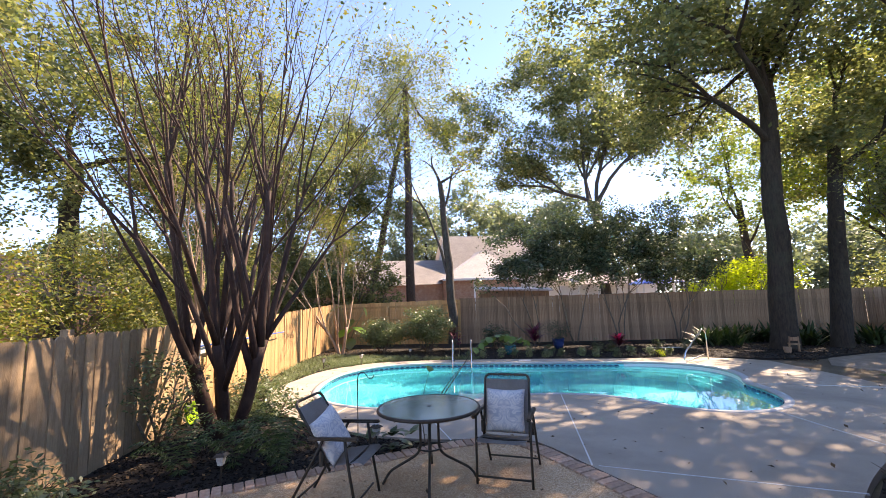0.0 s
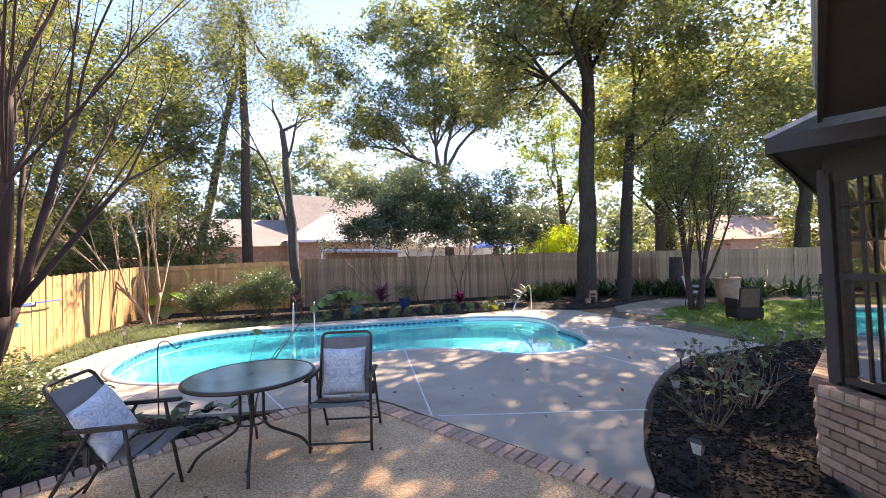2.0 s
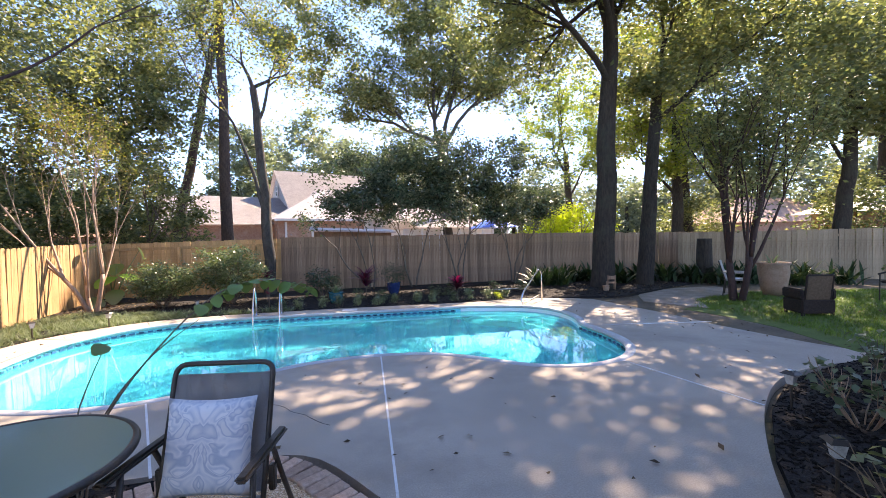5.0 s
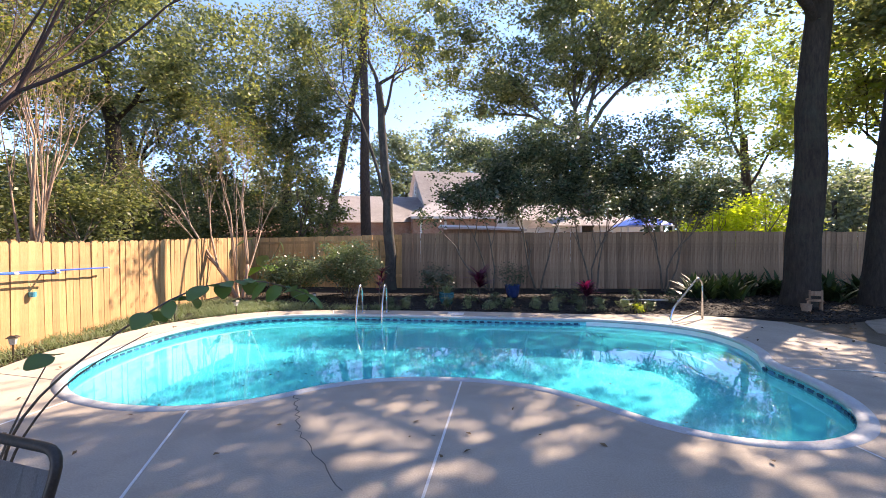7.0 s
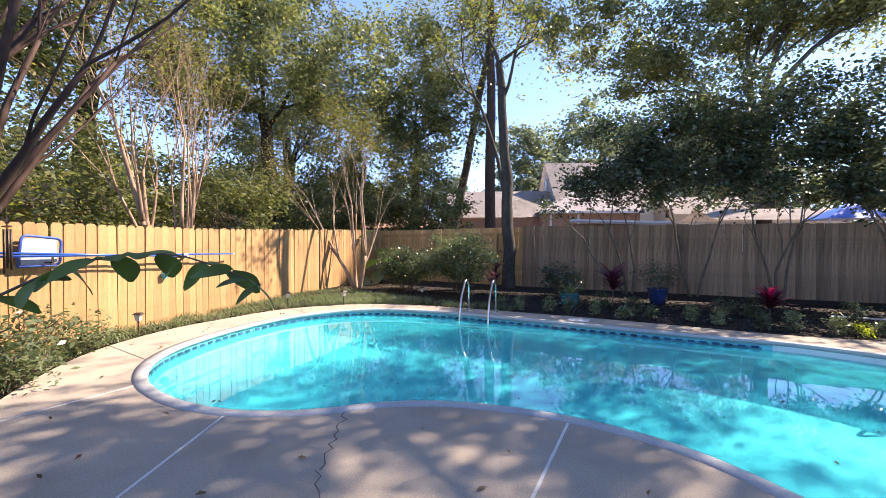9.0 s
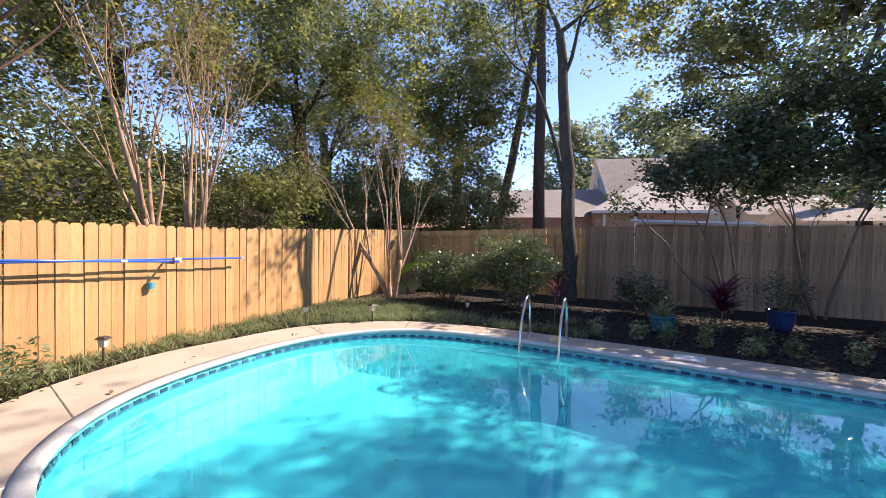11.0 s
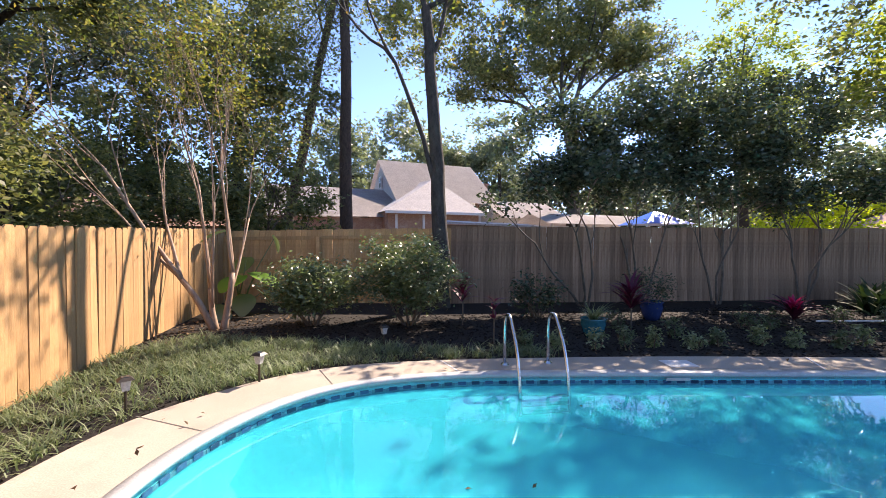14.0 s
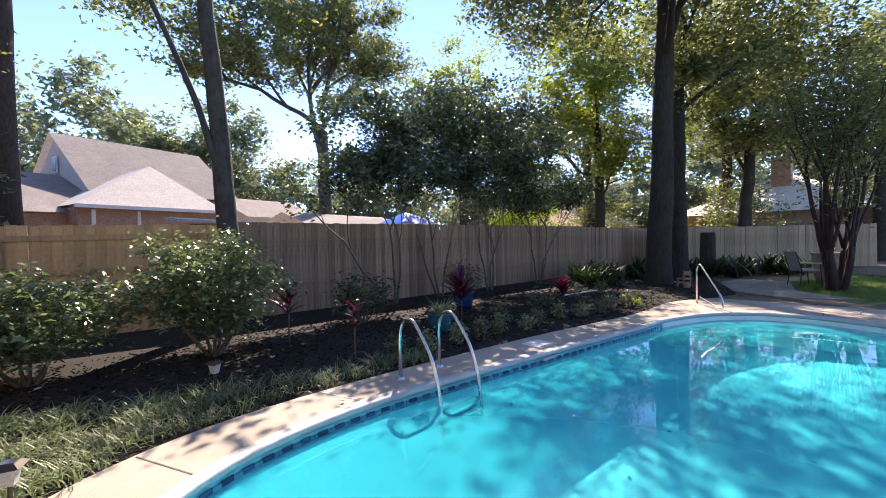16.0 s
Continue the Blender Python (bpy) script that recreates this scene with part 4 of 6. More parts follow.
def glass_material():
    m, n, l = nodes_of("window_glass")
    out = n["Material Output"]
    n.remove(n["Principled BSDF"])
    t = n.new("ShaderNodeBsdfTransparent")
    t.inputs[0].default_value = (0.82, 0.86, 0.85, 1)
    g = n.new("ShaderNodeBsdfGlossy")
    g.inputs["Roughness"].default_value = 0.0
    x = n.new("ShaderNodeMixShader")
    fac = n.new("ShaderNodeMath")
    fac.operation, fac.inputs[1].default_value = "ADD", 0.45
    l.new(facing_gloss(n, l), fac.inputs[0])
    l.new(fac.outputs[0], x.inputs[0])
    l.new(t.outputs[0], x.inputs[1])
    l.new(g.outputs[0], x.inputs[2])
    l.new(x.outputs[0], out.inputs[0])
    return m


M_GLASS = glass_material()


def sash_window(a, b, z0, z1, zm):
    """Double-hung window with a meeting rail and a muntin grid in the upper sash."""
    d = Vector(b) - Vector(a)
    ln = d.length
    w = thing("window", (a[0], a[1], 0), "double-hung window with dark frame and muntin grid", "window", "windows of the bay", rz=math.degrees(math.atan2(d.y, d.x)))
    for x in (0.03, ln - 0.03):
        part("jamb", box(0.05, 0.09, z1 - z0, (x, 0, z0), 0.004), M_TRIM, w)
    for z, t in ((z0, 0.05), (z1 - 0.06, 0.06), (zm - 0.02, 0.045)):
        part("sash_rail", box(ln - 0.13, 0.07, t, (ln / 2, -0.005, z), 0.003), M_TRIM, w)
    for x in (0.085, ln - 0.085):
        part("stile", box(0.035, 0.05, z1 - z0 - 0.12, (x, 0.0, z0 + 0.055), 0.002), M_BRONZE, w)
    for k in range(1, 3):
        part("muntin", box(0.018, 0.022, z1 - zm - 0.09, (0.1 + (ln - 0.2) * k / 3, 0.03, zm + 0.03)), M_BRONZE, w)
        part("muntin", box(ln - 0.22, 0.018, 0.018, (ln / 2, 0.03, zm + (z1 - zm) * k / 3)), M_BRONZE, w)
        part("muntin", box(0.018, 0.022, zm - z0 - 0.09, (0.1 + (ln - 0.2) * k / 3, 0.03, z0 + 0.06)), M_BRONZE, w)
    pane = part("pane", box(ln - 0.2, 0.004, z1 - z0 - 0.1, (ln / 2, -0.012, z0 + 0.05)), M_GLASS, w, "reflective pane")
    pane.visible_shadow = False
    return w


mid_bay = BAY + PANEL * 0.86
IN = HU * 0.17
sash_window(P_IN - PANEL * 0.02 + IN, mid_bay + IN, 0.64, 2.15, 1.40)
sash_window(mid_bay + IN, BAYW + PANEL * 0.04, 0.64, 2.15, 1.40)
for k in range(2):
    sash_window(BAYW + FU * (0.12 + 1.42 * k), BAYW + FU * (1.48 + 1.42 * k), 0.64, 2.15, 1.40)
corner_post = part("corner_post", box(0.075, 0.075, 1.6, (BAYW.x + 0.03, BAYW.y - 0.0, 0.6), 0.006, pose(0, 0, 0, 0, 0, PRZ)), M_TRIM, house)
# eaves: porch soffit, stepped eave over the bay, roof planes
e0 = Vector((1.60, -0.43, 0))
SOF = 2.40


def eave(name, a, length, depth, z, parent, fascia=0.2, rz=HRZ):
    m = pose(a.x, a.y, z, 0, 0, rz)
    bm = bmesh.new()
    bmesh.ops.create_cube(bm, size=1, matrix=m @ Matrix.Translation((length / 2, -depth / 2, 0.02)) @ Matrix.Diagonal((length, depth, 0.04, 1)))
    part(name + "_soffit", bm, M_SOFFIT, parent, "brown painted soffit")
    bm = bmesh.new()
    bmesh.ops.create_cube(bm, size=1, matrix=m @ Matrix.Translation((length / 2, 0.012, fascia / 2 - 0.02)) @ Matrix.Diagonal((length + 0.04, 0.024, fascia, 1)))
    part(name + "_fascia", bm, M_TRIM, parent, "dark fascia board")
    bm = bmesh.new()
    bmesh.ops.create_cube(bm, size=1, matrix=m @ Matrix.Translation((length / 2, 0.03, fascia - 0.01)) @ pose(0, 0, 0, -20, 0, 0) @ Matrix.Translation((0, -depth / 2, 0)) @ Matrix.Diagonal((length, depth, 0.03, 1)))
    part(name + "_roof", bm, M_SHINGLE, parent, "grey shingle roof")


eave("porch", e0 - HU * 6.5, 8.55, 3.6, SOF, house)
eave("bay", Vector((3.45, 1.0, 0)), 3.6, 1.3, SOF - 0.10, house, 0.11, FRZ)
bm = bmesh.new()
bmesh.ops.create_cube(bm, size=1, matrix=pose(3.45, 1.0, SOF - 0.10, 0, 0, FRZ) @ Matrix.Translation((-0.012, -0.4, 0.035)) @ Matrix.Diagonal((0.024, 0.80, 0.11, 1)))
part("rake_board", bm, M_TRIM, house, "dark rake board")
vent = thing("soffit_vent", tuple(e0 + HU * 2.6 - HV * 0.42 + Vector((0, 0, SOF - 0.012))), "brown louvred soffit vent", "vent", rz=HRZ)
part("frame", box(0.36, 0.16, 0.012, (0, 0, 0), 0.002), M_TRIM, vent)
for k in range(9):
    part("slat", box(0.012, 0.13, 0.006, (-0.15 + 0.0375 * k, 0, -0.005)), M_BRONZE, vent)
lamp = thing("porch_light", tuple(e0 + HU * 2.85 - HV * 0.55 + Vector((0, 0, SOF - 0.05))), "small round flush porch light, switched off", "lamp", rz=HRZ)
bm = bmesh.new()
bmesh.ops.create_cone(bm, cap_ends=True, segments=24, radius1=0.06, radius2=0.075, depth=0.05, matrix=Matrix.Translation((0, 0, 0.025)))
part("base", bm, M_BRONZE, lamp)
bm = bmesh.new()
bmesh.ops.create_uvsphere(bm, u_segments=20, v_segments=10, radius=0.055, matrix=Matrix.Diagonal((1, 1, 0.5, 1)))
part("shade", bm, M_WHITE, lamp, smooth=True)


# ---- brick pieces of the bay base and the patio edge ----
def brick_mesh(l, w, h, material=None, bevel=0.006):
    bm = box(l, w, h)
    bmesh.ops.bevel(bm, geom=list(bm.edges), offset=bevel, segments=1, affect="EDGES")
    return shared("brick", bm, material or M_BRICK)


def brick_face(a, b, z0, rows, parent, cap):
    """Running bond on the outer face from a to b, with a header course as sill."""
    a, b = Vector(a), Vector(b)
    d = (b - a).normalized()
    nrm = Vector((-d.y, d.x, 0))
    rz = math.degrees(math.atan2(d.y, d.x))
    ln = (b - a).length
    me = brick_mesh(0.195, 0.05, 0.058)
    half = brick_mesh(0.092, 0.05, 0.058)
    rng = random.Random(5)
    for r in range(rows):
        x = 0.1 if r % 2 else 0.0
        while x < ln - 0.05:
            s = min(0.2, ln - x)
            use = me if s > 0.15 else half
            p = a + d * (x + (0.1 if use is me else 0.05)) + nrm * (0.012 + rng.uniform(-0.002, 0.002))
            piece("brick", use, parent, pose(p.x, p.y, z0 + r * 0.07, 0, 0, rz))
            x += 0.205 if use is me else 0.105
    capm = brick_mesh(0.092, 0.2, 0.062)
    for k in range(int(ln / 0.1)):
        p = a + d * (0.05 + 0.1 * k) - nrm * 0.04
        piece("sill_brick", capm, parent, pose(p.x, p.y, z0 + rows * 0.07 + 0.012, 8, 0, rz))


brick_face(P_IN, BAY, -0.03, 8, base_side, True)
brick_face(BAY + FU * 0.06, BAY + FU * 3.0, -0.03, 8, base_front, True)
edging = thing("brick_edging", (0, 0, 0), "row of worn tan clay bricks edging the patio", "edging", kind="structure")
ebrick = [brick_mesh(0.088, 0.2, 0.09), brick_mesh(0.084, 0.195, 0.09), brick_mesh(0.09, 0.205, 0.09)]
rng = random.Random(3)
for p, d in along(BRICK_LINE, 0.098, False):
    piece("brick", ebrick[rng.randrange(3)], edging, pose(p.x, p.y, -0.068 + rng.uniform(0, 0.008), rng.uniform(-1.5, 1.5), rng.uniform(-1.5, 1.5), math.degrees(math.atan2(d.y, d.x)) + rng.uniform(-2, 2)))

# ---- pool fittings ----
tile_a, tile_b = shared("tile", box(0.146, 0.012, 0.075), M_NAVY), shared("tile", box(0.146, 0.012, 0.075), M_PALETILE)
trim_t = shared("trim_tile", box(0.085, 0.012, 0.034), M_NAVY)
for i, (p, d) in enumerate(along(offset(POOL, 0.008), 0.15)):
    if inside(p.x, p.y, [(4.2, 9.0), (5.0, 7.2), (7, 7.15), (7, 11), (4.2, 11)]):
        continue
    rz = math.degrees(math.atan2(d.y, d.x))
    q = p + Vector((-d.y, d.x, 0)) * 0.006
    piece("tile", tile_b, pool, pose(q.x, q.y, -0.165, 0, 0, rz))
    q = p + Vector((-d.y, d.x, 0)) * 0.012
    piece("tile", trim_t, pool, pose(q.x, q.y, -0.112, 0, 0, rz))

ladder = thing("pool_ladder", (-0.02, 10.45, 0), "polished stainless steel pool ladder with steps", "ladder")
for x in (-0.265, 0.265):
    part("rail", tube(rounded([(x, 0.42, 0.0), (x, 0.42, 0.44), (x, 0.36, 0.6), (x, 0.2, 0.62), (x, -0.06, 0.30), (x, -0.16, -0.05), (x, -0.18, -0.72)], 0.14, 6), 0.019, 12), M_STEEL, ladder, smooth=True)
    bm = bmesh.new()
    bmesh.ops.create_cone(bm, cap_ends=True, segments=20, radius1=0.05, radius2=0.03, depth=0.025, matrix=Matrix.Translation((x, 0.42, 0.0125)))
    part("escutcheon", bm, M_STEEL, ladder, smooth=False)
for z in (-0.3, -0.5, -0.7):
    part("tread", box(0.5, 0.09, 0.03, (0, -0.16, z), 0.008), M_STEEL, ladder)
rail = thing("hand_rail", (6.47, 10.05, -0.012), "stainless steel figure-four pool hand rail", "hand rail", rz=215)
part("tube", tube(rounded([(0.0, 0, 0), (0.0, 0, 0.70), (0.16, 0, 0.80), (1.05, 0, 0.28), (1.14, 0, 0.08), (0.95, 0, 0.05), (0.16, 0, 0.14)], 0.10, 5), 0.019, 12), M_STEEL, rail, smooth=True)
part("foot", tube([(1.04, 0, 0.07), (1.04, 0, 0.0)], 0.019, 12), M_STEEL, rail)
skim = thing("skimmer_plate", (1.48, 10.27, -0.075), "white skimmer face plate in the pool wall", "skimmer", rz=-6)
part("plate", box(0.27, 0.012, 0.032, (0, -0.008, 0.004), 0.003), M_COPING, skim)
skl = thing("skimmer_cover", (1.75, 10.62, 0.0), "pale rectangular skimmer lid on the deck", "lid", rz=-6)
part("lid", box(0.34, 0.26, 0.006, (0, 0, 0), 0.002), M_JOINT, skl)


# ---- patio furniture ----
def cushion_mesh(w, h, t):
    bm = bmesh.new()
    n = 14
    grid = {}
    for s in (1, -1):
        for i in range(n + 1):
            for j in range(n + 1):
                u, v = 2 * i / n - 1, 2 * j / n - 1
                edge = max(0.0, (1 - u ** 4) * (1 - v ** 4)) ** 0.55
                pinch = 1 - 0.07 * (1 - abs(u) ** 2) * abs(v) ** 3 - 0.0
                pinch2 = 1 - 0.07 * (1 - abs(v) ** 2) * abs(u) ** 3
                grid[s, i, j] = bm.verts.new((u * w / 2 * pinch2, s * t / 2 * edge, h / 2 + v * h / 2 * pinch))
    for s in (1, -1):
        for i in range(n):
            for j in range(n):
                q = [grid[s, i, j], grid[s, i + 1, j], grid[s, i + 1, j + 1], grid[s, i, j + 1]]
                bm.faces.new(q if s < 0 else q[::-1])
    bmesh.ops.remove_doubles(bm, verts=bm.verts, dist=0.0005)
    return bm


def cushion_material():
    """White cloth with a pale blue-grey mirrored scroll print."""
    m, n, l = nodes_of("printed_cushion")
    b = n["Principled BSDF"]
    c = n.new("ShaderNodeTexCoord")
    ab = n.new("ShaderNodeVectorMath")
    ab.operation = "ABSOLUTE"
    l.new(c.outputs["Object"], ab.inputs[0])
    t = n.new("ShaderNodeTexNoise")
    t.inputs["Scale"].default_value, t.inputs["Detail"].default_value, t.inputs["Distortion"].default_value = 9, 1.5, 1.2
    l.new(ab.outputs[0], t.inputs[0])
    lines = ramp(n, l, t.outputs[0], [(0.62, 0.60, 0.58), (0.36, 0.40, 0.47), (0.66, 0.64, 0.62), (0.45, 0.48, 0.53), (0.68, 0.66, 0.64)], [0.36, 0.43, 0.47, 0.55, 0.6])
    l.new(lines, b.inputs["Base Color"])
    b.inputs["Roughness"].default_value = 0.9
    k = n.new("ShaderNodeBump")
    k.inputs["Strength"].default_value, k.inputs["Distance"].default_value = 0.3, 0.002
    l.new(tex(n, l, 300, 2), k.inputs["Height"])
    l.new(k.outputs[0], b.inputs["Normal"])
    return m


M_CUSHION = cushion_material()


def sling_chair(at, rz, label, back=0.0):
    """Folding chair with a grey sling on a bronze tube frame; it faces +y of its own."""
    ch = thing("sling_chair", at, label, "chair", "chairs round the patio table", rz=rz)
    for s in (-1, 1):
        x = 0.265 * s
        part("front_leg", tube(rounded([(x, 0.15 + 0.4 * back, 0), (x, 0.13, 0.40), (x, 0.10, 0.62)], 0.05), 0.0125, 10), M_BRONZE, ch, smooth=True)
        part("rear_leg", tube([(x, -0.46, 0), (x, -0.22, 0.40), (x, -0.10, 0.615)], 0.0125, 10), M_BRONZE, ch, smooth=True)
        part("arm", box(0.05, 0.46, 0.028, (x, -0.01, 0.615), 0.011), M_BRONZE, ch)
        part("hinge", box(0.03, 0.035, 0.12, (x * 0.96, -0.12, 0.40), 0.006), M_BRONZE, ch)
    part("back_frame", tube(rounded([(-0.232, -0.05, 0.36), (-0.232, -0.13 - 0.38 * back, 0.60), (-0.232, -0.24 - back, 0.96 - 0.35 * back), (0.232, -0.24 - back, 0.96 - 0.35 * back), (0.232, -0.13 - 0.38 * back, 0.60), (0.232, -0.05, 0.36)], 0.06, 5), 0.0125, 10), M_BRONZE, ch, smooth=True)
    for y, z in ((0.147, 0.07), (-0.42, 0.07), (0.125, 0.415), (-0.2, 0.39)):
        part("cross_bar", tube([(-0.26, y, z), (0.26, y, z)], 0.010, 8), M_BRONZE, ch, smooth=True)

    def sling(profile, w):
        bm = bmesh.new()
        n = 8
        rows = []
        for y, z, sag in profile:
            rows.append([bm.verts.new((-w + 2 * w * i / n, y, z - sag * (1 - (2 * i / n - 1) ** 2))) for i in range(n + 1)])
        for a, b in zip(rows, rows[1:]):
            for i in range(n):
                bm.faces.new((a[i], a[i + 1], b[i + 1], b[i]))
        bmesh.ops.solidify(bm, geom=list(bm.faces), thickness=0.006)
        return bm

    part("seat", sling([(0.25, 0.415, 0.0), (0.22, 0.435, 0.008), (0.1, 0.42, 0.02), (-0.02, 0.40, 0.02), (-0.08, 0.40, 0.01)], 0.235), M_SLING, ch, "grey mesh sling", True)
    part("backrest", sling([(-0.07, 0.42, 0.0), (-0.115 - 0.3 * back, 0.56, 0.0), (-0.175 - 0.65 * back, 0.76 - 0.18 * back, 0.0), (-0.225 - 0.92 * back, 0.915 - 0.33 * back, 0.0)], 0.228), M_SLING, ch, "grey mesh sling", True)
    return ch


CHAIRS = (((0.59, 2.79, 0.006), 165, (0.0, -0.01, 0.435), 15, 0), ((-0.87, 2.34, 0.006), 263, (0.03, -0.02, 0.425), 26, 12))
for at, rz, c, tilt, twist in CHAIRS:
    sling_chair(at, rz, "bronze-framed folding chair with grey sling seat", 0.14 if rz > 200 else 0.0)
    m = pose(*at, 0, 0, rz) @ pose(c[0], c[1], c[2], 0, 0, 0) @ pose(0, 0, 0, tilt, twist, 0)
    cu = new("throw_cushion")
    cu.matrix_basis = m
    tagged(cu, "square white cushion with blue-grey scroll print leaning on the chair", "cushion", "cushions on the patio chairs")
    part("cover", cushion_mesh(0.40, 0.42, 0.13), M_CUSHION, cu, smooth=True)

table = thing("patio_table", (-0.16, 2.75, 0.006), "round glass-topped patio table with bent bronze legs", "table")


def tabletop_material():
    m, n, l = nodes_of("pebbled_table_glass")
    b = n["Principled BSDF"]
    b.inputs["Base Color"].default_value = (0.22, 0.30, 0.24, 1)
    b.inputs["Roughness"].default_value = 0.14
    b.inputs["Transmission Weight"].default_value = 0.25
    b.inputs["Specular IOR Level"].default_value = 0.7
    k = n.new("ShaderNodeBump")
    k.inputs["Strength"].default_value, k.inputs["Distance"].default_value = 0.12, 0.002
    l.new(tex(n, l, 70, 2), k.inputs["Height"])
    l.new(k.outputs[0], b.inputs["Normal"])
    return m


bm = bmesh.new()
bmesh.ops.create_cone(bm, cap_ends=True, segments=72, radius1=0.495, radius2=0.495, depth=0.008, matrix=Matrix.Translation((0, 0, 0.716)))
part("tabletop", bm, tabletop_material(), table, "greenish textured glass top")
part("rim", tube([(0.5 * math.cos(a), 0.5 * math.sin(a), 0.708) for a in [2 * math.pi * k / 72 for k in range(73)]], 0.017, 8, False), M_BRONZE, table, smooth=True)
for k in range(4):
    a = radians(4 + 90 * k)
    c, s = math.cos(a), math.sin(a)
    part("leg", tube(rounded([(0.09 * c, 0.09 * s, 0.70), (0.09 * c, 0.09 * s, 0.28), (0.40 * c, 0.40 * s, 0.12), (0.47 * c, 0.47 * s, 0.0)], 0.09, 5), 0.0125, 10), M_BRONZE, table, smooth=True)
    part("brace", tube([(0.09 * c, 0.09 * s, 0.692), (0.48 * c, 0.48 * s, 0.692)], 0.008, 6), M_BRONZE, table)
part("ring", tube([(0.115 * math.cos(a), 0.115 * math.sin(a), 0.33) for a in [2 * math.pi * k / 24 for k in range(25)]], 0.008, 6, False), M_BRONZE, table)
bm = bmesh.new()
bmesh.ops.create_cone(bm, cap_ends=True, segments=16, radius1=0.022, radius2=0.02, depth=0.006, matrix=Matrix.Translation((0, 0, 0.723)))
part("hole_cap", bm, M_BRONZE, table)

hook = thing("shepherd_hook", (-1.13, 3.64, -0.04), "thin black iron shepherd hook stuck in the bed", "garden hook", rz=20)
part("rod", tube([(0, 0, -0.1), (0, 0, 0.88), (0.01, 0, 0.935), (0.04, 0, 0.965), (0.08, 0, 0.96), (0.11, 0, 0.925), (0.13, 0, 0.89), (0.16, 0, 0.875), (0.19, 0, 0.89), (0.20, 0, 0.92)], 0.006, 8), M_BRONZE, hook, smooth=True)


def path_light(at, rz=0, h=0.34):
    t = thing("path_light", at, "small black solar path light on a stake", "garden lamp", "solar path lights", rz=rz)
    part("stake", tube([(0, 0, -0.08), (0, 0, h - 0.12)], 0.011, 8), M_BRONZE, t)
    bm = bmesh.new()
    bmesh.ops.create_cone(bm, cap_ends=True, segments=4, radius1=0.035, radius2=0.055, depth=0.09, matrix=Matrix.Translation((0, 0, h - 0.075)) @ pose(0, 0, 0, 0, 0, 45))
    part("lantern", bm, M_LENS, t, "ribbed clear lens")
    bm = bmesh.new()
    bmesh.ops.create_cone(bm, cap_ends=True, segments=4, radius1=0.085, radius2=0.05, depth=0.025, matrix=Matrix.Translation((0, 0, h - 0.0175)) @ pose(0, 0, 0, 0, 0, 45))
    part("cap", bm, M_BRONZE, t)
    part("solar_panel", box(0.06, 0.06, 0.006, (0, 0, h - 0.006), 0.001), M_DARKGLASS, t)
    return t


M_LENS = surface("lamp_lens", [(0.42, 0.42, 0.40), (0.52, 0.52, 0.5)], 10, 0.2, 0, 0.1, 60)
for at in ((-2.97, 10.62, -0.03), (-1.71, 11.85, -0.03), (-3.85, 9.95, -0.03), (-4.1, 7.2, -0.03), (5.05, 3.38, -0.03), (4.0, 2.45, -0.03), (2.95, 1.25, -0.03), (7.5, 3.75, -0.05), (-0.9, 3.62, -0.03), (-2.3, 2.75, -0.03)):
    path_light(at, rz=(at[0] * 37) % 90)

# ---- things on the west fence ----
M_BLUE = surface("blue_aluminium", [(0.02, 0.10, 0.55), (0.04, 0.16, 0.65)], 5, 0.3, 0.2, 0.02)
M_NET = surface("blue_net_frame", [(0.03, 0.08, 0.35), (0.05, 0.12, 0.42)], 5, 0.5)
M_MESHWEB = surface("pale_net_mesh", [(0.30, 0.34, 0.42), (0.4, 0.44, 0.5)], 40, 0.9)


def fence_x(y):
    return -4.93 - 0.11 * (y - 9.4) if y > 9.4 else -4.93 + (9.4 - y) * 0.1322


for nm, y0, y1, z0, z1, off in (("pool_pole", 5.2, 9.45, 1.16, 1.09, 0.16), ("pool_pole", 5.6, 8.3, 1.20, 1.075, 0.22)):
    t = thing(nm, (0, 0, 0), "blue telescopic pool pole hung along the fence", "pole")
    a, b = Vector((fence_x(y0) + off, y0, z0)), Vector((fence_x(y1) + off, y1, z1))
    part("shaft", tube([a, b], 0.014, 10), M_BLUE, t, smooth=True)
    part("lock_collar", tube([a.lerp(b, 0.72), a.lerp(b, 0.745)], 0.019, 10), M_WHITE, t)
    part("end_cap", tube([b, b + (b - a).normalized() * 0.03], 0.015, 10), M_WHITE, t)
for y in (6.3, 8.2):
    t = thing("pole_bracket", (fence_x(y), y, 1.05), "small black bracket holding the pool poles", "bracket", rz=0)
    part("arm", box(0.26, 0.02, 0.02, (0.13, 0, 0.0)), M_BRONZE, t)
    part("lip", box(0.015, 0.02, 0.08, (0.255, 0, 0.01)), M_BRONZE, t)
net = thing("skimmer_net", (fence_x(6.22) + 0.1, 6.22, 1.2), "blue-framed flat pool skimmer net on the fence", "pool net", rz=97)
part("frame", tube(rounded([(-0.2, 0, -0.18), (0.24, 0, -0.18), (0.26, 0, 0.16), (-0.16, 0, 0.2), (-0.2, 0, -0.18)], 0.07), 0.016, 8), M_NET, net, smooth=True)
bm = box(0.38, 0.006, 0.32, (0.02, 0, -0.16))
part("mesh", bm, M_MESHWEB, net)
chime = thing("wind_chime", (-4.12, 5.82, 0.86), "black tube wind chime hanging before the fence", "wind chime")
part("top_plate", box(0.16, 0.03, 0.02, (0, 0, 0.62), 0.004), M_BRONZE, chime)
part("hanger", tube([(0, 0, 0.63), (0, 0, 0.9)], 0.003, 5), M_BRONZE, chime)
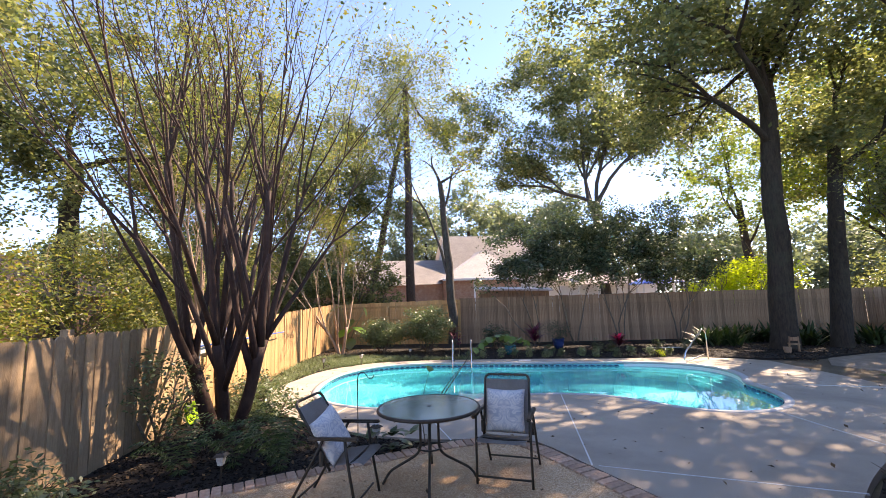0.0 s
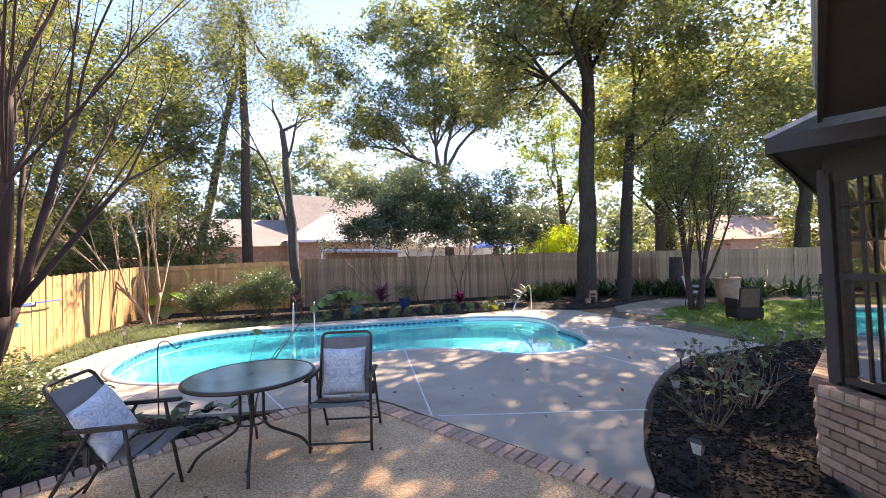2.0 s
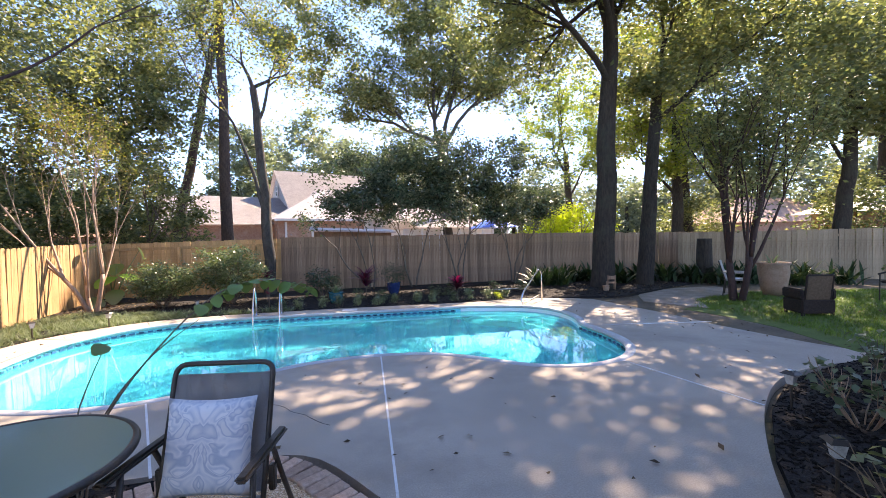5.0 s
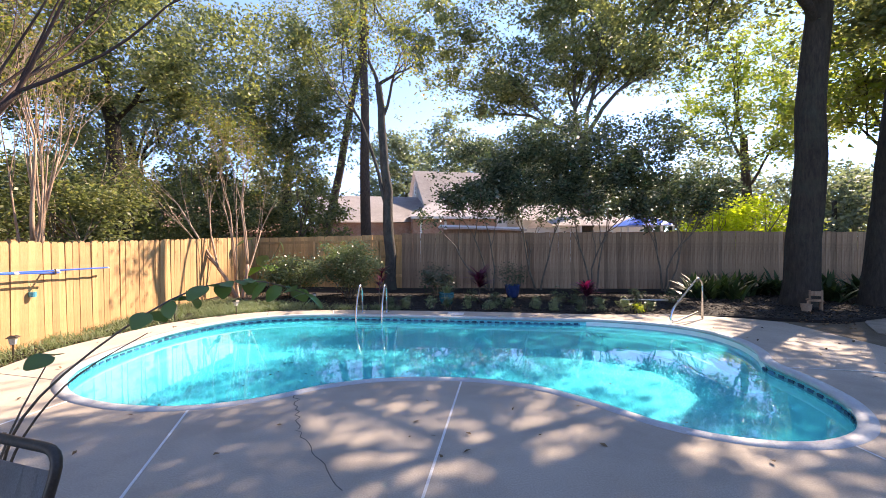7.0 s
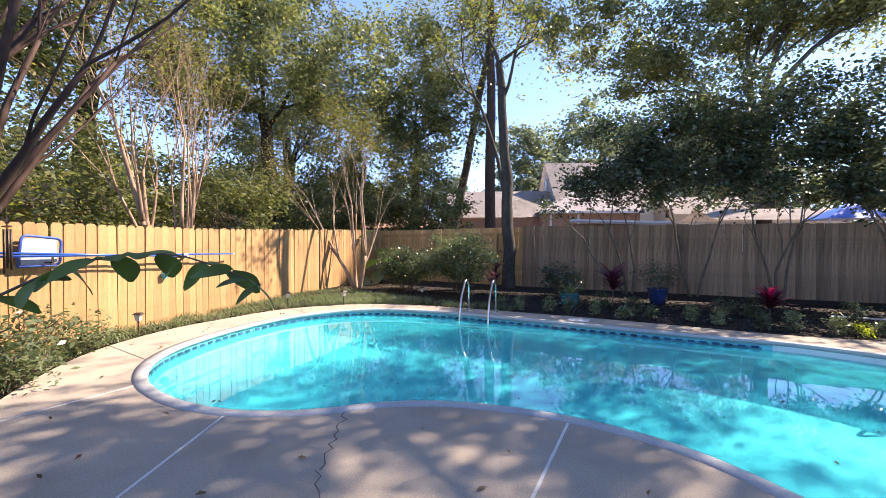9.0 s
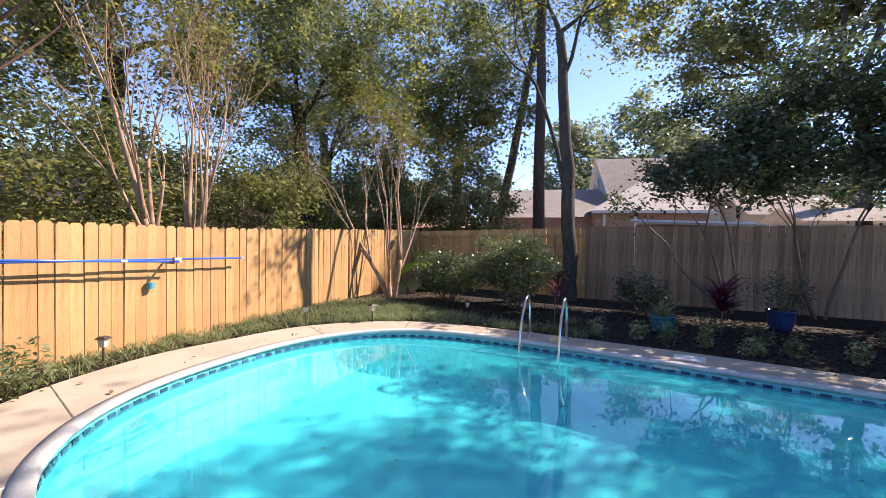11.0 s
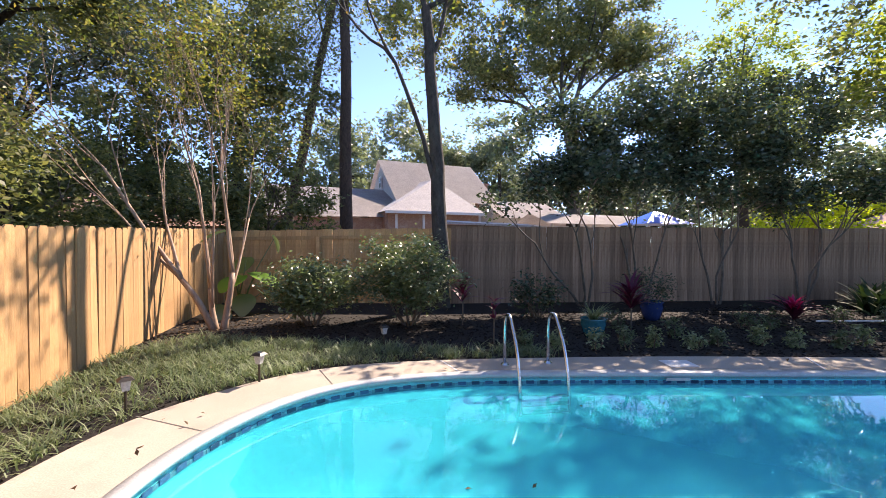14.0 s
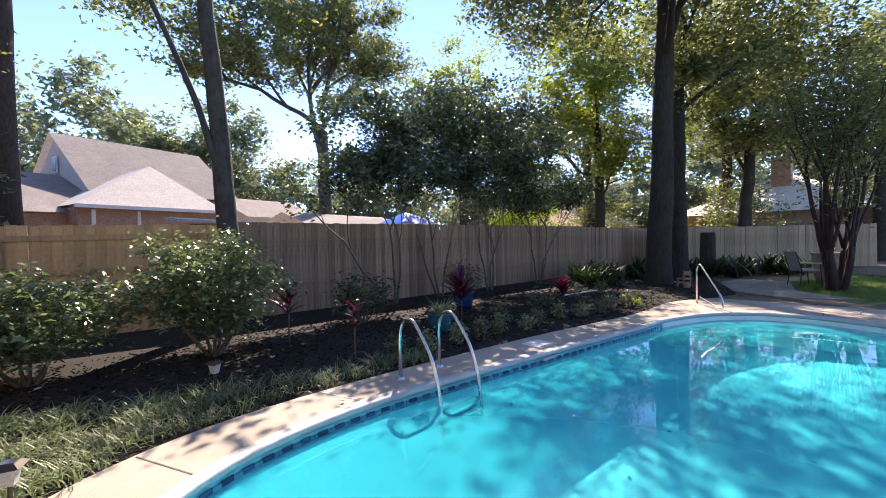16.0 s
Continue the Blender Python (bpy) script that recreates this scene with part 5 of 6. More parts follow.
part("hook_arm", tube(rounded([(-0.3, 0.0, 0.9), (-0.02, 0, 0.92), (0, 0, 0.89)], 0.04), 0.006, 6), M_BRONZE, chime)
for k, ln in enumerate((0.5, 0.44, 0.38, 0.46)):
    part("chime_tube", tube([(-0.06 + 0.04 * k, 0.01 * (k % 2), 0.6), (-0.06 + 0.04 * k, 0.01 * (k % 2), 0.6 - ln)], 0.012, 8), M_BRONZE, chime, smooth=True)
meter = thing("utility_box", (fence_x(5.35) + 0.02, 5.35, 1.02), "grey electrical box mounted on the fence", "electrical box", rz=7)
part("body", box(0.09, 0.17, 0.30, (0.05, 0, 0), 0.008), M_COPING, meter)
part("conduit", tube([(0.04, 0, 0.0), (0.04, 0, -1.05)], 0.013, 8), M_COPING, meter)
tool = thing("garden_scoop", (-4.15, 5.0, -0.02), "bright lime plastic scoop leaning on the fence", "garden tool", rz=80)
part("blade", box(0.24, 0.03, 0.34, (0, 0, 0), 0.012, pose(0, 0, 0, -16, 0, 0)), surface("lime_plastic", [(0.30, 0.55, 0.02), (0.38, 0.62, 0.03)], 6, 0.4), tool)
part("handle", tube([(0, 0.06, 0.3), (0.02, 0.22, 0.75)], 0.014, 8), M_BRONZE, tool)
bob = thing("glass_jar", (fence_x(8.0) + 0.06, 8.0, 0.72), "small hanging glass jar on the fence", "jar")
bm = bmesh.new()
bmesh.ops.create_cone(bm, cap_ends=True, segments=14, radius1=0.045, radius2=0.05, depth=0.08, matrix=Matrix.Translation((0, 0, 0.04)))
part("jar", bm, M_PALETILE, bob, smooth=False)
part("wire", tube([(0, 0, 0.08), (-0.03, 0, 0.2)], 0.002, 4), M_BRONZE, bob)


# ---- pots, bedding plants, shrubs ----
M_POT = surface("teal_glazed_pot", [(0.015, 0.12, 0.15), (0.03, 0.18, 0.21)], 6, 0.2, 0, 0.1, 30, spec=0.6)
M_POT_BLUE = surface("blue_glazed_pot", [(0.015, 0.035, 0.11), (0.03, 0.06, 0.17)], 6, 0.2, 0, 0.1, 30, spec=0.6)
M_TERRA = surface("tan_planter", [(0.30, 0.19, 0.12), (0.42, 0.28, 0.19)], 6, 0.85, 0, 0.3, 40)


def pot(at, r, h, material, label, name="plant_pot"):
    t = thing(name, at, label, "plant pot")
    bm = bmesh.new()
    prof = [(0.0, 0), (0.62, 0), (0.8, 0.3), (0.95, 0.7), (0.92, 0.9), (1.02, 0.95), (1.02, 1.0), (0.9, 1.0), (0.86, 0.88), (0, 0.86)]
    n = 24
    rows = [[bm.verts.new((r * a * math.cos(2 * math.pi * k / n), r * a * math.sin(2 * math.pi * k / n), h * z)) for k in range(n)] if a else [bm.verts.new((0, 0, h * z))] for a, z in prof]
    for p, q in zip(rows, rows[1:]):
        for k in range(n):
            vs = [p[k % len(p)], p[(k + 1) % n % len(p)] if len(p) > 1 else p[0], q[(k + 1) % n] if len(q) > 1 else q[0], q[k] if len(q) > 1 else q[0]]
            bm.faces.new(list(dict.fromkeys(vs)))
    part("body", bm, material, t, smooth=True)
    return t


def blades(seed, spots, n, length, width, arch=0.5, lift=0.85, spread=0.03, segs=3, taper=True):
    """Tufts of arching strap leaves at the spots."""
    g = random.Random(seed)
    vs, fs = [], []
    for sx, sy, sz in spots:
        for k in range(n):
            a = g.uniform(0, 2 * math.pi)
            ln, w = length * g.uniform(0.65, 1.2), width * g.uniform(0.7, 1.2)
            up = lift * g.uniform(0.6, 1.25)
            dx, dy = math.cos(a), math.sin(a)
            x, y, z = sx + g.gauss(0, spread), sy + g.gauss(0, spread), sz
            b = len(vs)
            el = up
            for s in range(segs + 1):
                f = s / segs
                ww = w * (1 - f) ** 0.7 if taper else w * math.sin(math.pi * (0.12 + 0.86 * f))
                vs.append((x - dy * ww / 2, y + dx * ww / 2, z))
                vs.append((x + dy * ww / 2, y - dx * ww / 2, z))
                x, y, z = x + dx * math.cos(el) * ln / segs, y + dy * math.cos(el) * ln / segs, z + math.sin(el) * ln / segs
                el -= arch * 1.9 / segs
            for s in range(segs):
                fs.append((b + 2 * s, b + 2 * s + 1, b + 2 * s + 3, b + 2 * s + 2))
    return vs, fs


def shrub(at, r, h, label, seed, material, clump_n, per, size, name="shrub", group="", reach=0.10, stems=7, low=0.25):
    t = thing(name, at, label, "shrub", group)
    rng = random.Random(seed)
    tips = []
    for k in range(stems):
        wood = ([], [])
        a = 2 * math.pi * k / stems
        limbs(rng, (0.05 * math.cos(a), 0.05 * math.sin(a), -0.03), (math.cos(a) * r * 0.8, math.sin(a) * r * 0.8, h * 0.8), h * 0.5, 0.010 + 0.008 * h, 3, wood, tips, 0.5, 0.02, 0.1)
        part("stem", wood, M_TWIG, t, smooth=True)
    cs = [c for c in clumps(rng, clump_n, (0, 0, h * (0.5 + low / 2)), (r, r, h * (0.5 - low / 2) + 0.05), 0.4, 0.0, seed) if c[2] > 0.03]
    leaves("foliage", leaf_mesh(seed, cs, per, reach, size, 0.5), material, t)
    return t


def tuft(name, at, label, seed, material, n, length, width, category="plant", group="", arch=0.5, lift=0.9, spread=0.03, taper=True, segs=4):
    t = thing(name, at, label, category, group)
    part("leaves", blades(seed, [(0, 0, 0)], n, length, width, arch, lift, spread, segs, taper), material, t, smooth=True)
    return t


shrub((-3.0, 13.75, -0.04), 0.78, 1.15, "loose green shrub before the corner of the fence", 401, L_SHRUB, 260, 26, 0.08)
shrub((-1.3, 13.5, -0.04), 0.88, 1.5, "rounded shrub with pale sunlit leaves before the fence", 402, L_SHRUB, 330, 28, 0.08)
shrub((1.2, 13.9, -0.04), 0.5, 0.8, "dark leafy shrub at the back fence", 403, L_DARK, 70, 22, 0.08)
pot((1.5, 12.2, -0.035), 0.2, 0.3, M_POT, "teal glazed pot holding a spider plant")
tuft("spider_plant", (1.5, 12.2, 0.225), "pale green arching spider plant in a teal pot", 405, L_DUSTY, 70, 0.42, 0.02)
pot((3.28, 13.4, -0.035), 0.22, 0.36, M_POT_BLUE, "dark blue glazed pot with a clipped shrub")
shrub((3.28, 13.4, 0.28), 0.4, 0.55, "round dark clipped shrub in a blue pot", 406, L_DARK, 60, 22, 0.05, "potted_shrub", low=0.1, stems=4)


def cordyline(at, h, n, ln, material, label, seed):
    t = thing("cordyline", at, label, "plant", "cordylines in the back bed")
    part("stem", tube([(0, 0, -0.03), (0.01, 0, h)], 0.012, 6), M_TWIG, t)
    part("leaves", blades(seed, [(0, 0, h * f) for f in (0.6, 0.8, 1.0)], n, ln, 0.055, 0.45, 0.8, 0.01, 4, False), material, t, smooth=True)
    return t


cordyline((-0.14, 11.97, -0.03), 0.62, 6, 0.26, L_MAROON, "thin maroon cordyline on a bare stem", 407)
cordyline((2.34, 12.55, -0.03), 0.62, 26, 0.56, L_MAROON, "maroon sword-leaved cordyline in the mulch bed", 408)
cordyline((-0.35, 13.4, -0.03), 0.7, 9, 0.36, L_MAROON, "maroon sword-leaved cordyline beside the shrub", 409)
cordyline((4.9, 12.1, -0.03), 0.32, 16, 0.50, L_MAROON, "dark maroon cordyline with a hot pink crown", 410)
tuft("pink_crown", (4.9, 12.1, 0.34), "hot pink young cordyline leaves", 411, L_PINK, 20, 0.34, 0.065, "plant", lift=1.1, taper=False)
# small bedding plants along the deck
rng = random.Random(12)
for k in range(13):
    x = 0.2 + k * 0.47 + rng.uniform(-0.08, 0.08)
    y = 11.45 - 0.085 * x + rng.uniform(-0.05, 0.25)
    shrub((x, y, -0.03), 0.08 + rng.uniform(0, 0.04), 0.19 + rng.uniform(0, 0.1), "small pale green bedding plant in mulch", 430 + k, L_DUSTY if k % 3 else L_SHRUB, 24, 16, 0.05, "bedding_plant", "bedding plants along the deck", 0.035, 3, 0.1)
for k in range(6):
    x, y = rng.uniform(2.0, 8.2), rng.uniform(11.7, 12.9)
    shrub((x, y, -0.03), 0.14, 0.3, "low green plant in the dark mulch", 460 + k, L_SHRUB, 18, 14, 0.06, "bedding_plant", "low plants in the back bed", 0.05, 3, 0.1)
shrub((5.6, 10.95, -0.03), 0.13, 0.17, "small yellow-green mound beside the hand rail", 475, L_LIME, 20, 16, 0.04, "bedding_plant", "", 0.04, 3, 0.05)
# elephant ears in the corner
ear = thing("elephant_ear", (-4.85, 15.5, -0.05), "large-leaved lime and green elephant ear in the corner", "plant")
rng = random.Random(15)


def ear_leaf(c, ln, yaw, pitch):
    vs, fs = [], []
    n = 7
    m = pose(*c, 0, 0, yaw) @ pose(0, 0, 0, pitch, 0, 0)
    for i in range(n + 1):
        f = i / n
        w = ln * 0.42 * math.sin(math.pi * (f * 0.86 + 0.1)) ** 0.8
        for s, lift in ((-1, 0.10), (0, 0), (1, 0.10)):
            vs.append(tuple(m @ Vector((s * w, ln * (f - 0.2), lift * w - 0.25 * ln * f * f))))
    for i in range(n):
        for j in range(2):
            a = 3 * i + j
            fs.append((a, a + 1, a + 4, a + 3))
    return vs, fs


for k, (x, y, z, ln, yaw, pitch, mt) in enumerate(((-0.25, -0.1, 1.75, 0.62, 100, -10, L_SHRUB), (0.45, -0.35, 0.85, 0.72, -110, -12, L_EAR), (0.15, -0.5, 0.8, 0.65, 160, -12, L_EAR), (0.75, -0.1, 1.6, 0.4, -60, -60, L_SHRUB), (0.2, -0.2, 1.15, 0.5, 40, -30, L_SHRUB), (0.3, -0.6, 0.4, 0.55, 190, -30, L_SHRUB), (-0.1, -0.9, 0.25, 0.5, 230, -30, L_SHRUB), (0.5, -0.2, 0.45, 0.5, -70, -40, L_STRAP))):
    part("stalk", tube([(0.1 * math.sin(k), 0.1 * math.cos(k), 0), (x * 0.5, y * 0.5, z * 0.6), (x, y, z)], [0.02, 0.015, 0.008], 6), L_SHRUB, ear, smooth=True)
    part("leaf", ear_leaf((x, y, z), ln, yaw, pitch), mt, ear, smooth=True)

# strap-leaved clumps round the oaks and along the east fence
rng = random.Random(17)
SPOTS = [(8.5, 13.6), (9.0, 13.9), (9.5, 13.7), (10.1, 13.9), (8.2, 13.1), (8.8, 13.0), (10.6, 13.6), (10.9, 12.5), (11.3, 13.2), (12.2, 13.3), (12.6, 12.3), (13.2, 12.9), (13.0, 11.6), (13.6, 12.0), (14.0, 11.2), (13.4, 10.8), (14.3, 10.5), (14.6, 11.3), (15.2, 10.3), (15.0, 9.6), (15.8, 9.9), (16.2, 9.2)]
for k, (x, y) in enumerate(SPOTS):
    tuft("cast_iron_plant", (x, y, -0.08), "dark glossy strap-leaved clump at the fence", 500 + k, L_STRAP, 44, 0.78, 0.10, "plant", "cast iron plants along the fence", 0.42, 1.15, 0.16, False)

# sapling with arching twigs between patio and pool
sap = thing("sapling", (-0.32, 3.78, -0.04), "young arching sapling with a few large leaves", "sapling")
tw = [spline([(0, 0, 0), (0.12, -0.06, 0.45), (0.40, -0.13, 0.88), (0.72, 0.22, 1.24), (1.05, 0.40, 1.32), (1.36, 0.5, 1.22)], False, 5), spline([(0.02, 0.02, 0), (0.12, -0.02, 0.5), (0.38, 0.0, 0.88), (0.62, 0.2, 1.08)], False, 5), spline([(0, 0, 0.0), (-0.05, 0.1, 0.5), (0.06, 0.25, 0.95)], False, 5)]
wood = ([], [])
for q in tw:
    tube(q, [0.008 - 0.006 * i / len(q) for i in range(len(q))], 6, False, wood)
part("stem", wood, M_TWIG, sap, smooth=True)
rng = random.Random(21)
for q, first in ((tw[0], 14), (tw[1], 17), (tw[2], 9)):
    for i in range(first, len(q)):
        for s in (-1, 1):
            if rng.random() < (0.9 if q is tw[0] else 0.3):
                vs, fs = ear_leaf((0, 0, 0), 0.105 * rng.uniform(0.7, 1.2), 0, 0)
                m = Matrix.Translation(q[i]) @ pose(0, 0, 0, 0, 0, rng.uniform(-60, 60) + (0 if s > 0 else 180)) @ pose(0, 0, 0, rng.uniform(-50, 10), rng.uniform(-30, 30), 0) @ Matrix.Translation((0, 0.025, 0))
                part("leaf", ([tuple(m @ Vector(v)) for v in vs], fs), L_SAPLING, sap, smooth=True)

# ferns and low plants in the south bed
rng = random.Random(23)
for k, (x, y) in enumerate(((-2.5, 3.3), (-2.1, 3.6), (-2.75, 3.9), (-1.9, 3.2), (-3.0, 3.1), (-2.3, 4.2))):
    t = thing("fern", (x, y, -0.04), "feathery green fern in the shaded bed", "fern", "ferns by the patio")
    frond = ([], [])
    for f in range(16):
        a = rng.uniform(0, 2 * math.pi)
        ln = rng.uniform(0.45, 0.75)
        for s in range(12):
            u = s / 12
            px, pz = ln * u * 0.8, 0.6 * ln * math.sin(u * 2.2)
            w = 0.11 * (1 - u) * (0.4 + u) * 2
            for side in (-1, 1):
                b = len(frond[0])
                c, q = math.cos(a), math.sin(a)
                for dx, dy, dz in ((0, 0, 0), (0.025, side * w * 0.5, 0.01), (0.05, side * w, -0.02), (0.012, side * w * 0.5, 0.0)):
                    X, Y = px + dx, dy
                    frond[0].append((X * c - Y * q, X * q + Y * c, pz + dz + 0.03))
                frond[1].append((b, b + 1, b + 2, b + 3))
    part("fronds", frond, L_FERN, t)
for k, (x, y) in enumerate(((-0.5, 3.72), (-0.72, 3.66), (-0.98, 3.55), (-1.35, 3.65))):
    t = thing("bed_plant", (x, y, -0.03), "broad-leaved dark green plant at the patio edge", "plant", "broad-leaved plants at the patio edge")
    part("leaves", blades(600 + k, [(0, 0, 0.05), (0, 0, 0.2)], 8, 0.2, 0.075, 0.5, 0.7, 0.01, 4, False), L_STRAP if k % 2 else L_SHRUB, t, smooth=True)
for k, (x, y, r, h) in enumerate(((-3.95, 4.0, 0.5, 1.25), (-3.75, 1.9, 0.45, 0.55), (-3.3, 1.6, 0.5, 0.5), (-3.55, 5.6, 0.4, 0.7), (-3.0, 5.3, 0.35, 0.5), (-3.8, 6.3, 0.35, 0.45))):
    shrub((x, y, -0.04), r, h, "loose green shrub along the west fence" if h > 1 else "low leafy plant under the crape myrtle", 620 + k, L_SHRUB, 70 if h > 1 else 40, 18, 0.07, "shrub" if h > 1 else "ground_plant", "", 0.09, 5, 0.1)

# twiggy hydrangeas in the bed by the house
for k, (x, y, n) in enumerate(((3.85, 1.95, 16), (5.2, 2.95, 30), (6.4, 3.3, 26), (4.7, 2.2, 10), (7.6, 3.3, 30))):
    t = thing("hydrangea", (x, y, -0.04), "twiggy half-bare hydrangea in dark mulch", "shrub", "hydrangeas below the bay window")
    rng = random.Random(640 + k)
    tips = []
    for s in range(12):
        wood = ([], [])
        a = 2 * math.pi * s / 12 + rng.uniform(-0.2, 0.2)
        limbs(rng, (0.05 * math.cos(a), 0.05 * math.sin(a), -0.02), (math.cos(a) * 0.55, math.sin(a) * 0.55, 0.8), 0.34, 0.007, 2, wood, tips, 0.45, 0.05, 0.08)
        part("stem", wood, M_CRAPE if k % 2 else M_TWIG, t, smooth=True)
    leaves("foliage", leaf_mesh(640 + k, [tuple(p) for p, d in rng.sample(tips, min(n, len(tips)))], 4, 0.05, 0.085, 0.7), L_SHRUB, t)

# ---- lawn furniture ----
def metal_chair(at, rz, label, back):
    t = thing("garden_chair", at, label, "chair", "chairs on the lawn", rz=rz)
    for s in (-1, 1):
        part("leg", tube([(0.26 * s, 0.24, 0), (0.26 * s, 0.2, 0.6)], 0.014, 8), M_BRONZE, t)
        part("leg", tube([(0.26 * s, -0.26, 0), (0.25 * s, -0.2, 0.42), (0.25 * s, -0.34, 0.92)], 0.014, 8), M_BRONZE, t)
        part("arm", tube([(0.27 * s, 0.24, 0.6), (0.27 * s, -0.25, 0.62)], 0.02, 8), back, t)
    part("seat", box(0.5, 0.46, 0.05, (0, 0.0, 0.4), 0.018), back, t)
    part("backrest", box(0.48, 0.03, 0.5, (0, -0.2, 0.44), 0.012, pose(0, 0, 0, 15, 0, 0)), back, t)
    return t


M_PALEMETAL = surface("pale_seat", [(0.30, 0.29, 0.27), (0.40, 0.38, 0.36)], 6, 0.5)
M_WICKER = surface("dark_wicker", [(0.02, 0.016, 0.015), (0.05, 0.038, 0.03)], 30, 0.75, 0, 0.5, 120, spec=0.15)
M_MESH = surface("tan_mesh", [(0.10, 0.07, 0.045), (0.15, 0.11, 0.075)], 20, 0.85, 0, 0.4, 150, spec=0.15)
metal_chair((11.5, 8.9, -0.08), 215, "metal garden chair with pale cushion on the lawn", M_PALEMETAL)
metal_chair((13.6, 6.7, -0.08), 100, "dark metal garden chair on the lawn", M_WICKER)
lounge = thing("lounge_chair", (11.2, 7.25, -0.08), "dark wicker lounge chair seen from behind", "chair", rz=-25)
lounge.matrix_basis = pose(10.25, 6.45, -0.08, 0, 0, -25) @ Matrix.Diagonal((0.74, 0.74, 0.8, 1))
part("base", box(0.78, 0.75, 0.34, (0, 0, 0.06), 0.03), M_WICKER, lounge)
for s in (-1, 1):
    part("arm", box(0.1, 0.75, 0.24, (0.36 * s, 0, 0.40), 0.03), M_WICKER, lounge)
    for y in (-0.32, 0.32):
        part("leg", box(0.06, 0.06, 0.08, (0.34 * s, y, 0)), M_WICKER, lounge)
part("back_frame", tube(rounded([(-0.30, -0.32, 0.36), (-0.30, -0.44, 0.98), (0.30, -0.44, 0.98), (0.30, -0.32, 0.36)], 0.04), 0.025, 8), M_WICKER, lounge)
part("back_panel", box(0.55, 0.02, 0.6, (0, -0.33, 0.37), 0.004, pose(0, 0, 0, 11, 0, 0)), M_MESH, lounge, "tan woven panel")
part("cushion", box(0.6, 0.6, 0.1, (0, 0.04, 0.40), 0.03), M_MESH, lounge)
pot((12.3, 8.5, -0.08), 0.36, 0.85, M_TERRA, "large tan planter beside the lawn", "planter")
tuft("planter_plant", (12.3, 8.5, 0.64), "green leaves standing in the tan planter", 660, L_SHRUB, 20, 0.45, 0.06, lift=1.1)
stump = thing("tree_stump", (13.6, 11.6, -0.1), "tall dark weathered stump before the fence", "stump")
part("wood", tube([(0, 0, -0.1), (0.01, 0, 0.1), (0, 0.01, 0.8), (0.01, 0, 1.5)], [0.3, 0.25, 0.24, 0.22], 12), M_BARK, stump, smooth=False)
for k, (x, y, r, h) in enumerate(((12.2, 5.2, 0.8, 1.1), (13.3, 4.8, 0.7, 1.4), (11.2, 4.3, 0.6, 0.8))):
    shrub((x, y, -0.09), r, h, "loose green shrub beside the lawn", 670 + k, L_SHRUB, 90, 20, 0.10)
orn = thing("wooden_planter", (9.45, 11.15, -0.1), "tiny weathered wooden chair planter at the oak", "planter", rz=-30)
for s in (-1, 1):
    part("leg", box(0.03, 0.03, 0.3, (0.1 * s, 0.1, 0)), M_PICKET_GREY, orn)
    part("post", box(0.03, 0.03, 0.5, (0.1 * s, -0.1, 0)), M_PICKET_GREY, orn)
part("seat", box(0.26, 0.26, 0.03, (0, 0, 0.26)), M_PICKET_GREY, orn)
part("slat", box(0.22, 0.02, 0.1, (0, -0.1, 0.38)), M_PICKET_GREY, orn)
pot((9.15, 11.0, -0.08), 0.10, 0.2, M_TERRA, "small tan pot at the foot of the oak")
pipe = thing("white_pipe", (6.6, 12.6, 0.0), "thin white pipe lying on the mulch", "pipe", rz=-8)
part("shaft", tube([(-0.6, 0, 0), (0.7, 0, 0.0)], 0.016, 8), M_WHITE, pipe)

# ---- neighbouring houses ----
def gable_roof(x0, x1, y0, y1, z, ridge, axis, material, parent, over=0.3, name="roof"):
    """Two sloping slabs; axis: the ridge's direction."""
    bm = bmesh.new()
    if axis == "x":
        ym = (y0 + y1) / 2
        v = [(x0 - over, y0 - over, z), (x1 + over, y0 - over, z), (x1 + over, ym, ridge), (x0 - over, ym, ridge), (x0 - over, y1 + over, z), (x1 + over, y1 + over, z)]
    else:
        xm = (x0 + x1) / 2
        v = [(x0 - over, y1 + over, z), (x0 - over, y0 - over, z), (xm, y0 - over, ridge), (xm, y1 + over, ridge), (x1 + over, y1 + over, z), (x1 + over, y0 - over, z)]
    b = [bm.verts.new(p) for p in v]
    bm.faces.new((b[0], b[1], b[2], b[3]))
    bm.faces.new((b[3], b[2], b[5], b[4]))
    bmesh.ops.solidify(bm, geom=list(bm.faces), thickness=0.14)
    return part(name, bm, material, parent)


def hip_roof(x0, x1, y0, y1, z, ridge, material, parent, over=0.4, inset=None):
    bm = bmesh.new()
    x0, x1, y0, y1 = x0 - over, x1 + over, y0 - over, y1 + over
    ym = (y0 + y1) / 2
    k = inset if inset is not None else (y1 - y0) / 2
    b = [bm.verts.new(p) for p in ((x0, y0, z), (x1, y0, z), (x1, y1, z), (x0, y1, z), (x0 + k, ym, ridge), (x1 - k, ym, ridge))]
    for f in ((0, 1, 5, 4), (2, 3, 4, 5), (1, 2, 5), (3, 0, 4), (3, 2, 1, 0)):
        bm.faces.new([b[i] for i in f])
    return part("roof", bm, material, parent)


def small_window(x, y, z, w, h, parent):
    win = part("window", box(w, 0.06, h, (x, y, z)), M_WHITE, parent, "white-framed window")
    part("pane", box(w - 0.12, 0.02, h - 0.12, (x, y - 0.035, z + 0.06)), M_DARKGLASS, win)
    part("muntin", box(0.04, 0.03, h - 0.1, (x, y - 0.05, z + 0.05)), M_WHITE, win)
    part("muntin", box(w - 0.1, 0.03, 0.04, (x, y - 0.05, z + h / 2)), M_WHITE, win)


